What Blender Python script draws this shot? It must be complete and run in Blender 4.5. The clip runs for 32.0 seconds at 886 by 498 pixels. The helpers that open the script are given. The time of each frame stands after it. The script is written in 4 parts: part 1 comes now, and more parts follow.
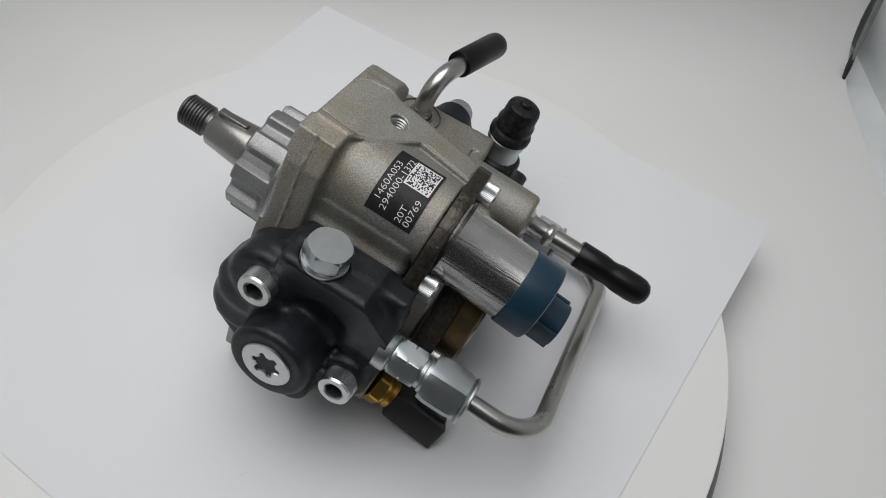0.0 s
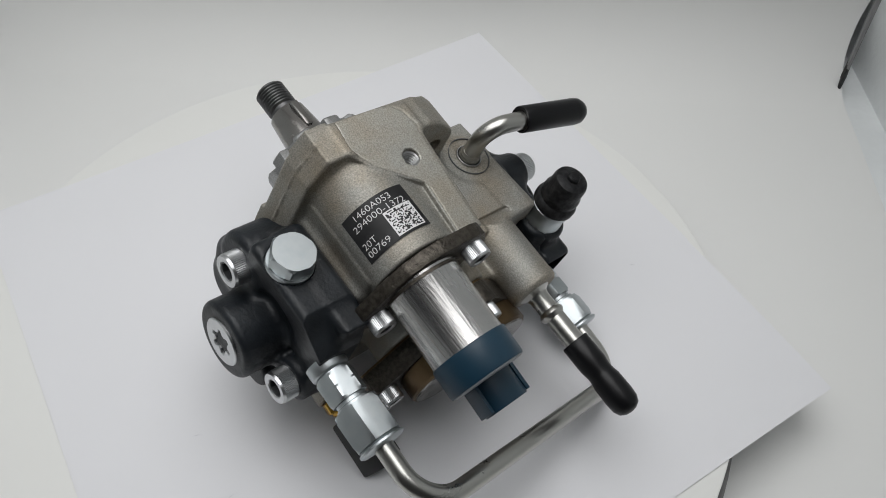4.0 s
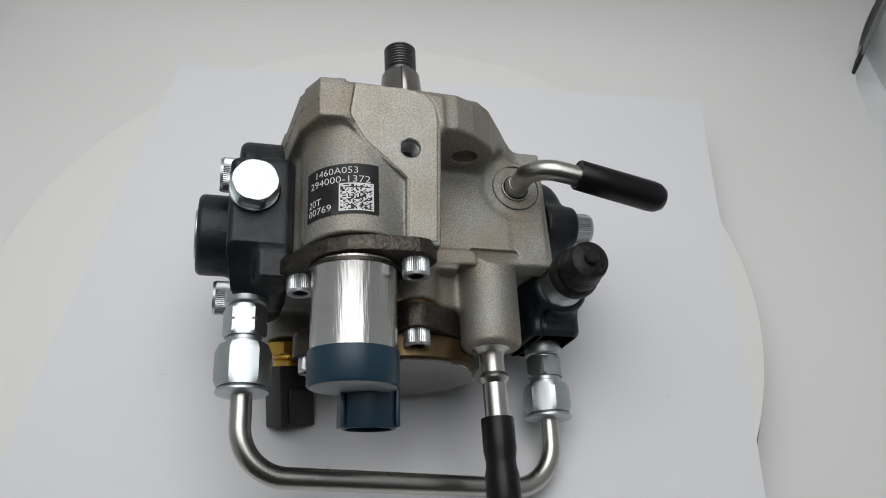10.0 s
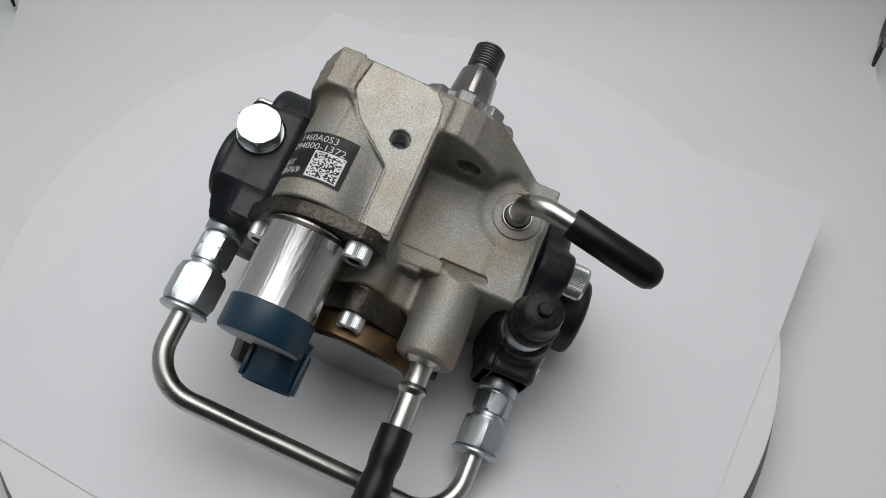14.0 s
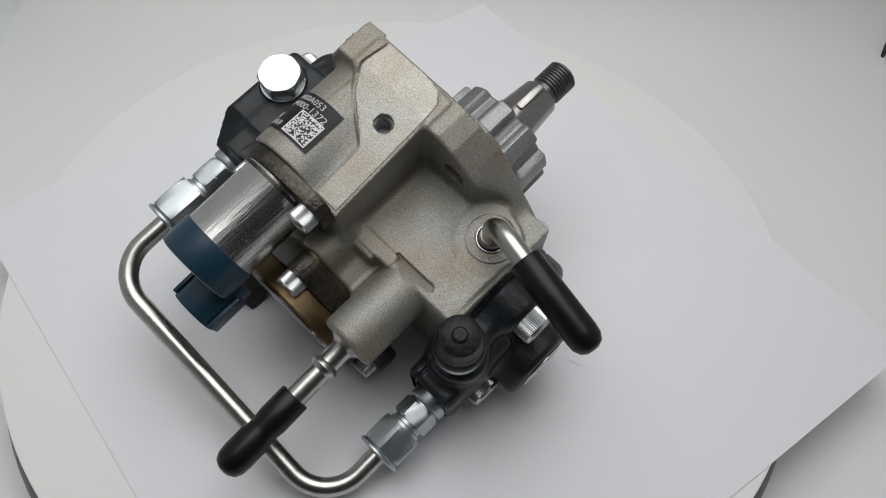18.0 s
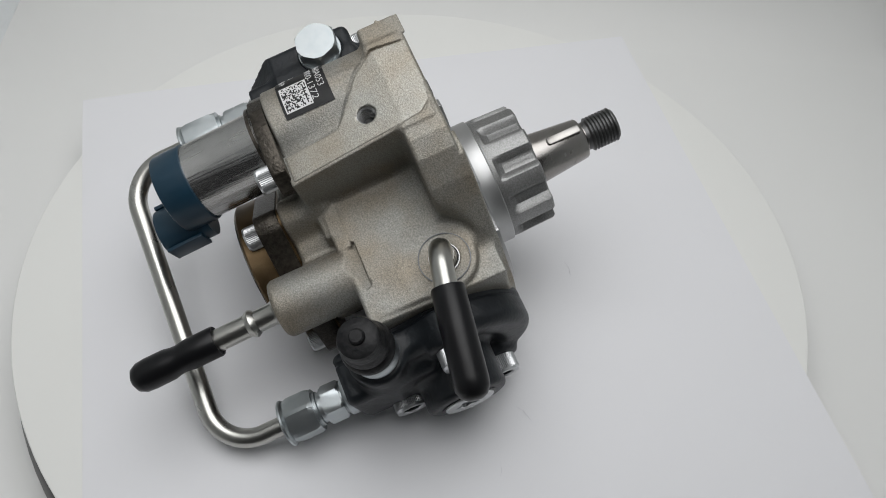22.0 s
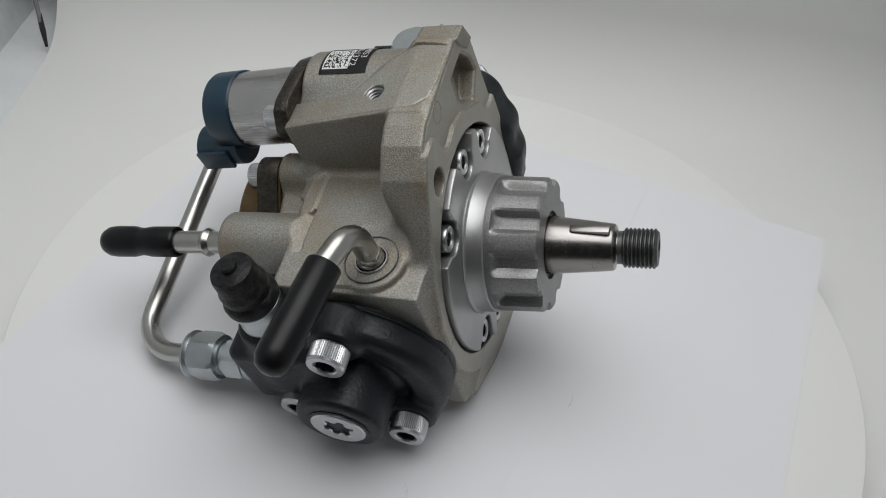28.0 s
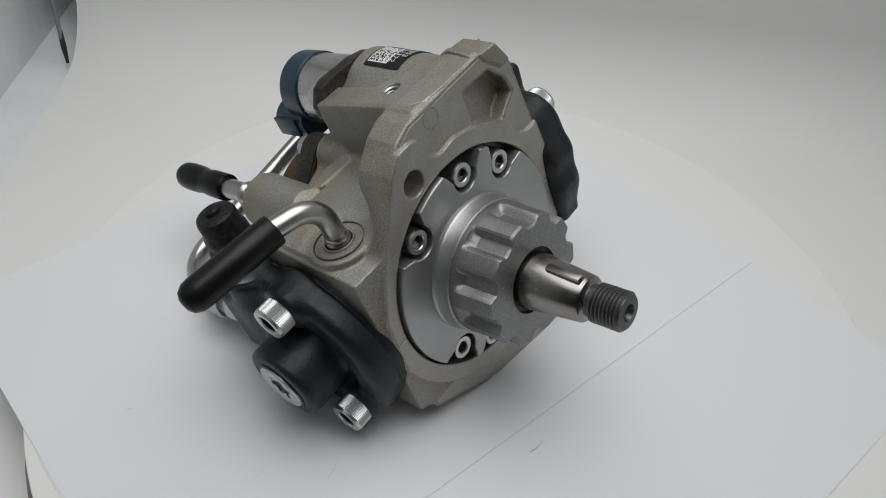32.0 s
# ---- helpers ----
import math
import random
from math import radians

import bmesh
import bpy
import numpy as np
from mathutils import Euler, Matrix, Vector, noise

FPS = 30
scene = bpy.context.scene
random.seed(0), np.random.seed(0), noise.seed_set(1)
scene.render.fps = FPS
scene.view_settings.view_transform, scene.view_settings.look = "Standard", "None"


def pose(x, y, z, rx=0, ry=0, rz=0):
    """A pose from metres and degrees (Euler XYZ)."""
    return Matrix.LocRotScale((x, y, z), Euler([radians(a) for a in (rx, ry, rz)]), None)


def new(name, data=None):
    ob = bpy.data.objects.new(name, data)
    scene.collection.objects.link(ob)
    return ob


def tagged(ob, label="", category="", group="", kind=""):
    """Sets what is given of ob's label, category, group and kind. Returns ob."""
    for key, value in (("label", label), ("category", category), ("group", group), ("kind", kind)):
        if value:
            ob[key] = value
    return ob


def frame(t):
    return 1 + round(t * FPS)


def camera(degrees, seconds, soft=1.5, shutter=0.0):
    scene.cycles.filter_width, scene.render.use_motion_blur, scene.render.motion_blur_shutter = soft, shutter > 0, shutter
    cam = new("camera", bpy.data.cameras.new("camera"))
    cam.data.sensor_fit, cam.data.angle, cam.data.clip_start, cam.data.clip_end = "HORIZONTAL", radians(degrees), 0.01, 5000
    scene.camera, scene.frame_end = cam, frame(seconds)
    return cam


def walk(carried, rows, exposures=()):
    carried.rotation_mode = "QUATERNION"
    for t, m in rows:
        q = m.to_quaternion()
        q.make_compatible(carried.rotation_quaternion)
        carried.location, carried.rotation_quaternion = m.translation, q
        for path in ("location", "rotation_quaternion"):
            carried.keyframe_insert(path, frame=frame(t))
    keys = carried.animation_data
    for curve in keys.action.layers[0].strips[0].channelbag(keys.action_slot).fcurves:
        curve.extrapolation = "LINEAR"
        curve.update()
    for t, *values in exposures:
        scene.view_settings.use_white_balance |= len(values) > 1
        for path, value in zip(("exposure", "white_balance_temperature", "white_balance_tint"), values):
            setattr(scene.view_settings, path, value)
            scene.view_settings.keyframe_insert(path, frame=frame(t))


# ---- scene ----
cam = camera(56.4, 32.0, 1.0)
# seconds, x, y, z, then the turn in degrees
PATH = [
    (0, 0.0490, -0.2243, 0.3388, 37.50, -0.69, -0.00),
    (0.5, 0.0480, -0.2250, 0.3401, 37.77, -0.54, -0.01),
    (1, 0.0468, -0.2258, 0.3413, 38.03, -0.40, -0.04),
    (1.5, 0.0463, -0.2276, 0.3414, 38.20, -0.31, -0.15),
    (2, 0.0457, -0.2301, 0.3415, 38.36, -0.29, -0.27),
    (2.5, 0.0451, -0.2319, 0.3420, 38.56, -0.31, -0.44),
    (3, 0.0433, -0.2342, 0.3419, 38.65, -0.28, -0.54),
    (3.5, 0.0424, -0.2348, 0.3425, 38.82, -0.32, -0.69),
    (5.5, 0.0347, -0.2377, 0.3383, 39.13, -0.68, -1.10),
    (6, 0.0334, -0.2378, 0.3371, 39.18, -0.83, -1.18),
    (6.5, 0.0315, -0.2386, 0.3366, 39.17, -0.95, -1.26),
    (7, 0.0302, -0.2390, 0.3363, 39.20, -1.09, -1.41),
    (7.5, 0.0286, -0.2393, 0.3355, 39.21, -1.19, -1.47),
    (8, 0.0269, -0.2396, 0.3342, 39.23, -1.24, -1.43),
    (8.5, 0.0264, -0.2405, 0.3323, 39.23, -1.31, -1.33),
    (9, 0.0263, -0.2420, 0.3301, 39.27, -1.35, -1.23),
    (9.5, 0.0252, -0.2441, 0.3285, 39.46, -1.26, -1.14),
    (10, 0.0240, -0.2462, 0.3265, 39.61, -1.19, -1.06),
    (10.5, 0.0221, -0.2478, 0.3247, 39.71, -1.13, -0.90),
    (11, 0.0211, -0.2485, 0.3240, 39.76, -1.20, -0.77),
    (11.5, 0.0199, -0.2489, 0.3236, 39.66, -1.31, -0.60),
    (12, 0.0198, -0.2492, 0.3236, 39.42, -1.49, -0.49),
    (12.5, 0.0192, -0.2491, 0.3242, 39.12, -1.61, -0.38),
    (13, 0.0183, -0.2486, 0.3253, 38.90, -1.65, -0.24),
    (13.5, 0.0176, -0.2491, 0.3258, 38.80, -1.69, -0.07),
    (14, 0.0167, -0.2497, 0.3263, 38.76, -1.70, 0.07),
    (14.5, 0.0165, -0.2499, 0.3270, 38.77, -1.73, 0.08),
    (16.5, 0.0108, -0.2514, 0.3248, 38.55, -1.88, 0.02),
    (17, 0.0093, -0.2514, 0.3242, 38.45, -1.95, -0.02),
    (17.5, 0.0073, -0.2511, 0.3243, 38.41, -2.01, -0.04),
    (18, 0.0059, -0.2514, 0.3239, 38.29, -2.15, -0.08),
    (18.5, 0.0038, -0.2515, 0.3241, 38.22, -2.27, -0.08),
    (19, 0.0021, -0.2513, 0.3246, 38.19, -2.43, -0.10),
    (19.5, 0.0004, -0.2506, 0.3245, 38.08, -2.54, -0.12),
    (20, -0.0012, -0.2495, 0.3249, 37.97, -2.60, -0.17),
    (20.5, -0.0022, -0.2483, 0.3255, 37.76, -2.59, -0.26),
    (21, -0.0027, -0.2474, 0.3261, 37.51, -2.60, -0.39),
    (21.5, -0.0038, -0.2464, 0.3268, 37.30, -2.58, -0.49),
    (22, -0.0048, -0.2455, 0.3276, 37.16, -2.54, -0.57),
    (22.5, -0.0058, -0.2451, 0.3283, 37.13, -2.48, -0.60),
    (23, -0.0057, -0.2456, 0.3283, 37.25, -2.43, -0.63),
    (23.5, -0.0056, -0.2470, 0.3262, 37.52, -2.33, -0.67),
    (24, -0.0063, -0.2494, 0.3230, 38.13, -2.24, -0.57),
    (24.5, -0.0069, -0.2537, 0.3177, 39.08, -2.32, -0.38),
    (26.5, -0.0203, -0.2568, 0.2851, 45.14, -3.90, 0.70),
    (27, -0.0184, -0.2584, 0.2829, 45.98, -4.31, 0.69),
    (27.5, -0.0185, -0.2604, 0.2815, 46.34, -4.52, 0.72),
    (28, -0.0192, -0.2608, 0.2821, 46.59, -4.57, 0.74),
    (28.5, -0.0201, -0.2612, 0.2828, 46.72, -4.50, 0.81),
    (29, -0.0201, -0.2614, 0.2836, 46.79, -4.41, 0.85),
    (29.5, -0.0199, -0.2612, 0.2846, 46.85, -4.27, 0.92),
    (30, -0.0201, -0.2609, 0.2852, 46.85, -4.07, 1.00),
    (30.5, -0.0207, -0.2611, 0.2859, 46.77, -3.84, 1.10),
    (31, -0.0207, -0.2608, 0.2872, 46.73, -3.63, 1.12),
    (31.5, -0.0210, -0.2597, 0.2879, 46.67, -3.41, 1.13),
    (32, -0.0206, -0.2584, 0.2879, 46.59, -3.23, 1.09),
]
# the clip's own small swings of brightness
EXPOSURE = [(0, 0.0), (3, 0.02), (6, 0.0), (9, -0.05), (12, -0.07), (15, -0.04), (18, -0.02), (21, 0.0), (24, 0.03), (26, 0.0), (28, -0.04), (30, -0.05), (32, -0.05)]
walk(cam, [(t, pose(x, y, z, rx, ry, rz)) for t, x, y, z, rx, ry, rz in PATH], EXPOSURE)

RATE = -6.0  # the turntable's degrees per second, one turn a minute
PF = pose(-0.00652, 0.02196, 0.06112, 16.812, 12.582, 65.648) @ pose(-0.0015, -0.0009, 0.0002)  # the pump as it leans on the paper


# ---- light ----
world = bpy.data.worlds.new("room")
scene.world = world
world.use_nodes = True
world.node_tree.nodes["Background"].inputs[0].default_value = (0.80, 0.82, 0.85, 1)
world.node_tree.nodes["Background"].inputs[1].default_value = 0.03


def area_lamp(name, m, w, h, power, colour):
    data = bpy.data.lights.new(name, "AREA")
    data.shape, data.size, data.size_y, data.energy, data.color = "RECTANGLE", w, h, power, colour
    data.spread = radians(99)
    ob = new(name, data)
    ob.matrix_basis = m
    return ob


area_lamp("led_panel_lamp", pose(-0.012, -0.005, 0.60), 0.58, 0.58, 1.12, (0.99, 0.995, 1.0))


# ---- materials ----
def mat(name, colour, rough=0.5, metal=0.0, grain=0.0, grain_size=0.0006, stain=0.0, stain_size=0.02, stain_colour=None,
        rough_var=0.0, speck=0.0, speck_size=0.0005, stretch=None, coat=0.0, spec=0.5, bump_dist=0.0004):
    """A surface with fine relief (grain) and broad stains, both in the thing's own space."""
    m = bpy.data.materials.new(name)
    m.use_nodes = True
    nt = m.node_tree
    b = nt.nodes["Principled BSDF"]
    b.inputs["Base Color"].default_value = (*colour, 1)
    b.inputs["Roughness"].default_value = rough
    b.inputs["Metallic"].default_value = metal
    b.inputs["Specular IOR Level"].default_value = spec
    b.inputs["Coat Weight"].default_value = coat
    b.inputs["Coat Roughness"].default_value = 0.15
    co = nt.nodes.new("ShaderNodeTexCoord")
    src = co.outputs["Object"]
    if stretch:
        mp = nt.nodes.new("ShaderNodeMapping")
        mp.inputs["Scale"].default_value = stretch
        nt.links.new(src, mp.inputs["Vector"])
        src_g = mp.outputs["Vector"]
    else:
        src_g = src

    def noise_tex(size, detail, vec):
        n = nt.nodes.new("ShaderNodeTexNoise")
        n.inputs["Scale"].default_value = 1 / size
        n.inputs["Detail"].default_value = detail
        nt.links.new(vec, n.inputs["Vector"])
        return n

    if stain:
        n = noise_tex(stain_size, 5, src)
        ramp = nt.nodes.new("ShaderNodeMapRange")
        ramp.inputs[1].default_value, ramp.inputs[2].default_value = 0.38, 0.68
        ramp.inputs[4].default_value = stain
        nt.links.new(n.outputs[0], ramp.inputs[0])
        mix = nt.nodes.new("ShaderNodeMix")
        mix.data_type = "RGBA"
        mix.inputs[6].default_value = (*colour, 1)
        mix.inputs[7].default_value = (*(stain_colour or [c * 0.7 for c in colour]), 1)
        nt.links.new(ramp.outputs[0], mix.inputs[0])
        colour_out = mix.outputs[2]
        if speck:
            n = noise_tex(speck_size, 2, src)
            mr = nt.nodes.new("ShaderNodeMapRange")
            mr.inputs[1].default_value, mr.inputs[2].default_value = 0.3, 0.7
            mr.inputs[3].default_value, mr.inputs[4].default_value = 1 - speck, 1 + speck
            nt.links.new(n.outputs[0], mr.inputs[0])
            sc = nt.nodes.new("ShaderNodeVectorMath")
            sc.operation = "SCALE"
            nt.links.new(colour_out, sc.inputs[0])
            nt.links.new(mr.outputs[0], sc.inputs["Scale"])
            colour_out = sc.outputs[0]
        nt.links.new(colour_out, b.inputs["Base Color"])
    if rough_var:
        n = noise_tex(stain_size * 0.4 or 0.01, 4, src_g)
        mr = nt.nodes.new("ShaderNodeMapRange")
        mr.inputs[3].default_value, mr.inputs[4].default_value = rough - rough_var, rough + rough_var
        nt.links.new(n.outputs[0], mr.inputs[0])
        nt.links.new(mr.outputs[0], b.inputs["Roughness"])
    if grain:
        n = noise_tex(grain_size, 3, src_g)
        bp = nt.nodes.new("ShaderNodeBump")
        bp.inputs["Strength"].default_value = grain
        bp.inputs["Distance"].default_value = bump_dist
        nt.links.new(n.outputs[0], bp.inputs["Height"])
        nt.links.new(bp.outputs[0], b.inputs["Normal"])
    return m


CAST = mat("cast_aluminium", (0.340, 0.335, 0.310), 0.60, 0.86, 0.56, 0.0005, 0.9, 0.022, (0.312, 0.272, 0.215), 0.08, 0.26, 0.0006)
WORN = mat("worn_cast_aluminium", (0.41, 0.403, 0.370), 0.55, 0.90, 0.42, 0.0005, 0.8, 0.017, (0.370, 0.332, 0.272), 0.08, 0.22, 0.0006)
HUBCAST = mat("cast_hub", (0.275, 0.275, 0.272), 0.42, 0.8, 0.42, 0.0005, 0.4, 0.012, None, 0.05, 0.2, 0.0006)
MACHINED = mat("machined_aluminium", (0.42, 0.42, 0.42), 0.38, 0.9, 0.08, 0.0004, 0.3, 0.02, None, 0.06)
FLATCAST = mat("smooth_cast_face", (0.405, 0.396, 0.362), 0.46, 0.80, 0.22, 0.0006, 0.8, 0.016, (0.362, 0.336, 0.288), 0.06, 0.10, 0.0006)
SHAFT = mat("ground_steel_shaft", (0.28, 0.27, 0.26), 0.25, 1.0, 0.05, 0.0005, 0.6, 0.009, (0.26, 0.24, 0.22), 0.08)
THREAD = mat("dark_oxide_thread", (0.12, 0.12, 0.12), 0.42, 0.9, 0.2, 0.0006)
ZINC = mat("bright_zinc", (0.50, 0.53, 0.54), 0.40, 1.0, 0.06, 0.0011, 0.6, 0.004, (0.44, 0.48, 0.50), 0.04)
BOLT = mat("zinc_bolt", (0.62, 0.63, 0.64), 0.33, 1.0, 0.08, 0.0006, 0.25, 0.004)
# dark colour that paints the shade inside sockets, gaps and recesses
RECESS_SHADE = mat("recess_shade", (0.12, 0.125, 0.13), 0.4, 0.75, 0.1, 0.0006)
BLACK = mat("black_coated_casting", (0.006, 0.0078, 0.0102), 0.43, 0.0, 0.45, 0.0014, 0.65, 0.011, (0.019, 0.023, 0.028), 0.12, spec=0.36)
RUBBER = mat("black_rubber", (0.005, 0.005, 0.006), 0.34, 0.0, 0.05, 0.0012, 0.3, 0.012, (0.008, 0.008, 0.009), 0.07, spec=0.27)
SCUFFED = mat("scuffed_rubber", (0.005, 0.005, 0.006), 0.42, 0.0, 0.5, 0.0012, 0.3, 0.0022, (0.06, 0.06, 0.06), 0.1, spec=0.22)
BLUE = mat("blue_plastic", (0.007, 0.032, 0.057), 0.38, 0.0, 0.06, 0.0015, 0.3, 0.012, (0.010, 0.042, 0.072), 0.05)
BRUSHED = mat("turned_steel", (0.57, 0.56, 0.55), 0.26, 1.0, 0.4, 0.0012, 0.4, 0.008, (0.45, 0.44, 0.43), 0.08, stretch=(1.2, 0.03, 1.2), bump_dist=0.0004)
OILED = mat("oiled_dark_steel", (0.075, 0.066, 0.055), 0.36, 0.8, 0.7, 0.0009, 0.8, 0.0016, (0.030, 0.026, 0.021), 0.12)
BRONZE = mat("bronze_ring", (0.095, 0.062, 0.030), 0.40, 0.85, 0.15, 0.001, 0.6, 0.008, (0.16, 0.11, 0.06), 0.08)
BRASS = mat("yellow_brass", (0.62, 0.38, 0.08), 0.33, 0.9, 0.15, 0.001, 0.4, 0.005)
PIPE = mat("plated_pipe", (0.46, 0.455, 0.43), 0.28, 1.0, 0.04, 0.001, 0.3, 0.02, (0.42, 0.41, 0.38), 0.02)
GREYPL = mat("dark_grey_plastic", (0.022, 0.022, 0.022), 0.48, 0.0, 0.08, 0.001, 0.3, 0.01)
LABEL = mat("black_label", (0.030, 0.030, 0.031), 0.45, 0.0, 0.05, 0.0009)
PALE = mat("pale_moulding", (0.32, 0.34, 0.36), 0.45, 0.0, 0.05, 0.002, 0.3, 0.01)
PRINT = mat("white_print", (0.72, 0.72, 0.72), 0.6)
PAPER = mat("white_paper", (0.765, 0.765, 0.785), 0.75, 0.0, 0.04, 0.004, 0.25, 0.12, (0.74, 0.74, 0.76), spec=0.2)
DISC = mat("turntable_white", (0.79, 0.79, 0.765), 0.5, 0.0, 0.02, 0.002, 0.3, 0.1, (0.77, 0.77, 0.74), spec=0.3)
DARK = mat("turntable_black", (0.015, 0.015, 0.015), 0.4)
SHEET = mat("backdrop_white", (0.80, 0.80, 0.785), 0.7, 0.0, 0.02, 0.003, 0.3, 0.2, (0.78, 0.78, 0.762), spec=0.2)
FOIL = mat("silver_foil_cloth", (0.86, 0.885, 0.89), 0.5, 0.05, 0.5, 0.012, 0.3, 0.05, None, 0.08, bump_dist=0.002)
PLAIN = mat("tent_white", (0.75, 0.75, 0.74), 0.8, 0.0, 0.05, 0.003)
STRIP = mat("grey_binding", (0.24, 0.24, 0.24), 0.6, 0.0, 0.2, 0.002, 0.4, 0.02)
SMUDGE = mat("pencil_smudge", (0.60, 0.60, 0.62), 0.8, 0.0, 0.1, 0.001, 0.9, 0.002, (0.79, 0.79, 0.82))


# ---- building tools (numbers in millimetres, in the pump's own axes: x across, y along the shaft, z up) ----
MM = 0.001


def mesh_part(name, me, material, parent, label="", m=None, smooth=35):
    ob = new(name, me)
    me.materials.append(material)
    if smooth:
        me.shade_smooth()
        if smooth < 180:
            me.set_sharp_from_angle(angle=radians(smooth))
    if parent is not None:
        ob.parent = parent
    if m is not None:
        ob.matrix_basis = m
    return tagged(ob, label)


def part(name, bm, material, parent, label="", m=None, smooth=35):
    """Links a bmesh, drawn in millimetres, as one mesh under its thing or part."""
    bm.transform(Matrix.Scale(MM, 4))
    bmesh.ops.recalc_face_normals(bm, faces=bm.faces)
    me = bpy.data.meshes.new(name)
    bm.to_mesh(me)
    bm.free()
    return mesh_part(name, me, material, parent, label, m, smooth)


def frame_to(origin, axis, up=(0, 0, 1)):
    """A matrix whose z axis lies along the given way."""
    a = Vector(axis).normalized()
    u = Vector(up)
    if abs(a.dot(u)) > 0.95:
        u = Vector((0, 1, 0))
    x = u.cross(a).normalized()
    y = a.cross(x)
    return Matrix.Translation(origin) @ Matrix((x, y, a)).transposed().to_4x4()


def lathe(profile, origin=(0, 0, 0), axis=(0, 0, 1), n=48, bm=None, wave=None):
    """A turned solid: profile of (radius, height) from one end to the other, closed on the axis."""
    bm = bm or bmesh.new()
    m = frame_to(origin, axis)
    big = max(r for r, h in profile)
    rings = []
    for r, h in profile:
        if r <= 1e-6:
            rings.append([bm.verts.new(m @ Vector((0, 0, h)))])
        else:
            ring = []
            for k in range(n):
                a = 2 * math.pi * k / n
                rr = r * wave(a, h) if wave and r > 0.55 * big else r
                ring.append(bm.verts.new(m @ Vector((rr * math.cos(a), rr * math.sin(a), h))))
            rings.append(ring)
    for a, b in zip(rings, rings[1:]):
        for k in range(n):
            k2 = (k + 1) % n
            if len(a) == 1 and len(b) == 1:
                continue
            if len(a) == 1:
                bm.faces.new((a[0], b[k], b[k2]))
            elif len(b) == 1:
                bm.faces.new((a[k], b[0], a[k2]))
            else:
                bm.faces.new((a[k], b[k], b[k2], a[k2]))
    for ring in (rings[0], rings[-1]):
        if len(ring) > 1:
            bm.faces.new(ring)
    return bm


def prism(outline, h0, h1, origin=(0, 0, 0), axis=(0, 0, 1), up=(0, 0, 1), bevel=0.0, seg=2, bm=None):
    own = bmesh.new()
    lo = [own.verts.new((x, y, h0)) for x, y in outline]
    hi = [own.verts.new((x, y, h1)) for x, y in outline]
    own.faces.new(lo)
    own.faces.new(hi)
    for k in range(len(lo)):
        k2 = (k + 1) % len(lo)
        own.faces.new((lo[k], lo[k2], hi[k2], hi[k]))
    bmesh.ops.recalc_face_normals(own, faces=own.faces)
    if bevel:
        bmesh.ops.bevel(own, geom=list(own.edges), offset=bevel, segments=seg, affect="EDGES", profile=0.5, clamp_overlap=True)
    own.transform(frame_to(origin, axis, up))
    if bm is None:
        return own
    me = bpy.data.meshes.new("tmp")
    own.to_mesh(me)
    own.free()
    bm.from_mesh(me)
    bpy.data.meshes.remove(me)
    return bm


def sweep(points, radius, n=20, bm=None, caps=True):
    """A round bar along a line of points; radius is one number or one a point."""
    bm = bm or bmesh.new()
    pts = [Vector(p) for p in points]
    rad = radius if isinstance(radius, (list, tuple)) else [radius] * len(pts)
    t0 = (pts[1] - pts[0]).normalized()
    u = t0.orthogonal().normalized()
    rings = []
    for k, p in enumerate(pts):
        t = (pts[min(k + 1, len(pts) - 1)] - pts[max(k - 1, 0)]).normalized()
        u = (u - t * u.dot(t)).normalized()
        v = t.cross(u)
        rings.append([bm.verts.new(p + rad[k] * (math.cos(2 * math.pi * j / n) * u + math.sin(2 * math.pi * j / n) * v)) for j in range(n)])
    for a, b in zip(rings, rings[1:]):
        for j in range(n):
            bm.faces.new((a[j], a[(j + 1) % n], b[(j + 1) % n], b[j]))
    if caps:
        bm.faces.new(rings[0])
        bm.faces.new(rings[-1])
    return bm


def rounded_path(corners, radius, steps=10):
    """A line through corners whose bends have the given radius."""
    pts = [Vector(corners[0])]
    for a, b, c in zip(corners, corners[1:], corners[2:]):
        a, b, c = Vector(a), Vector(b), Vector(c)
        d1, d2 = (a - b).normalized(), (c - b).normalized()
        half = math.acos(max(-1, min(1, d1.dot(d2)))) / 2
        cut = radius / math.tan(half)
        mid = b + (d1 + d2).normalized() * (radius / math.sin(half))
        s, e = b + d1 * cut - mid, b + d2 * cut - mid
        total = s.angle(e)
        for k in range(steps + 1):
            f = k / steps
            pts.append(mid + (s * math.sin((1 - f) * total) + e * math.sin(f * total)) / math.sin(total))
    pts.append(Vector(corners[-1]))
    return pts


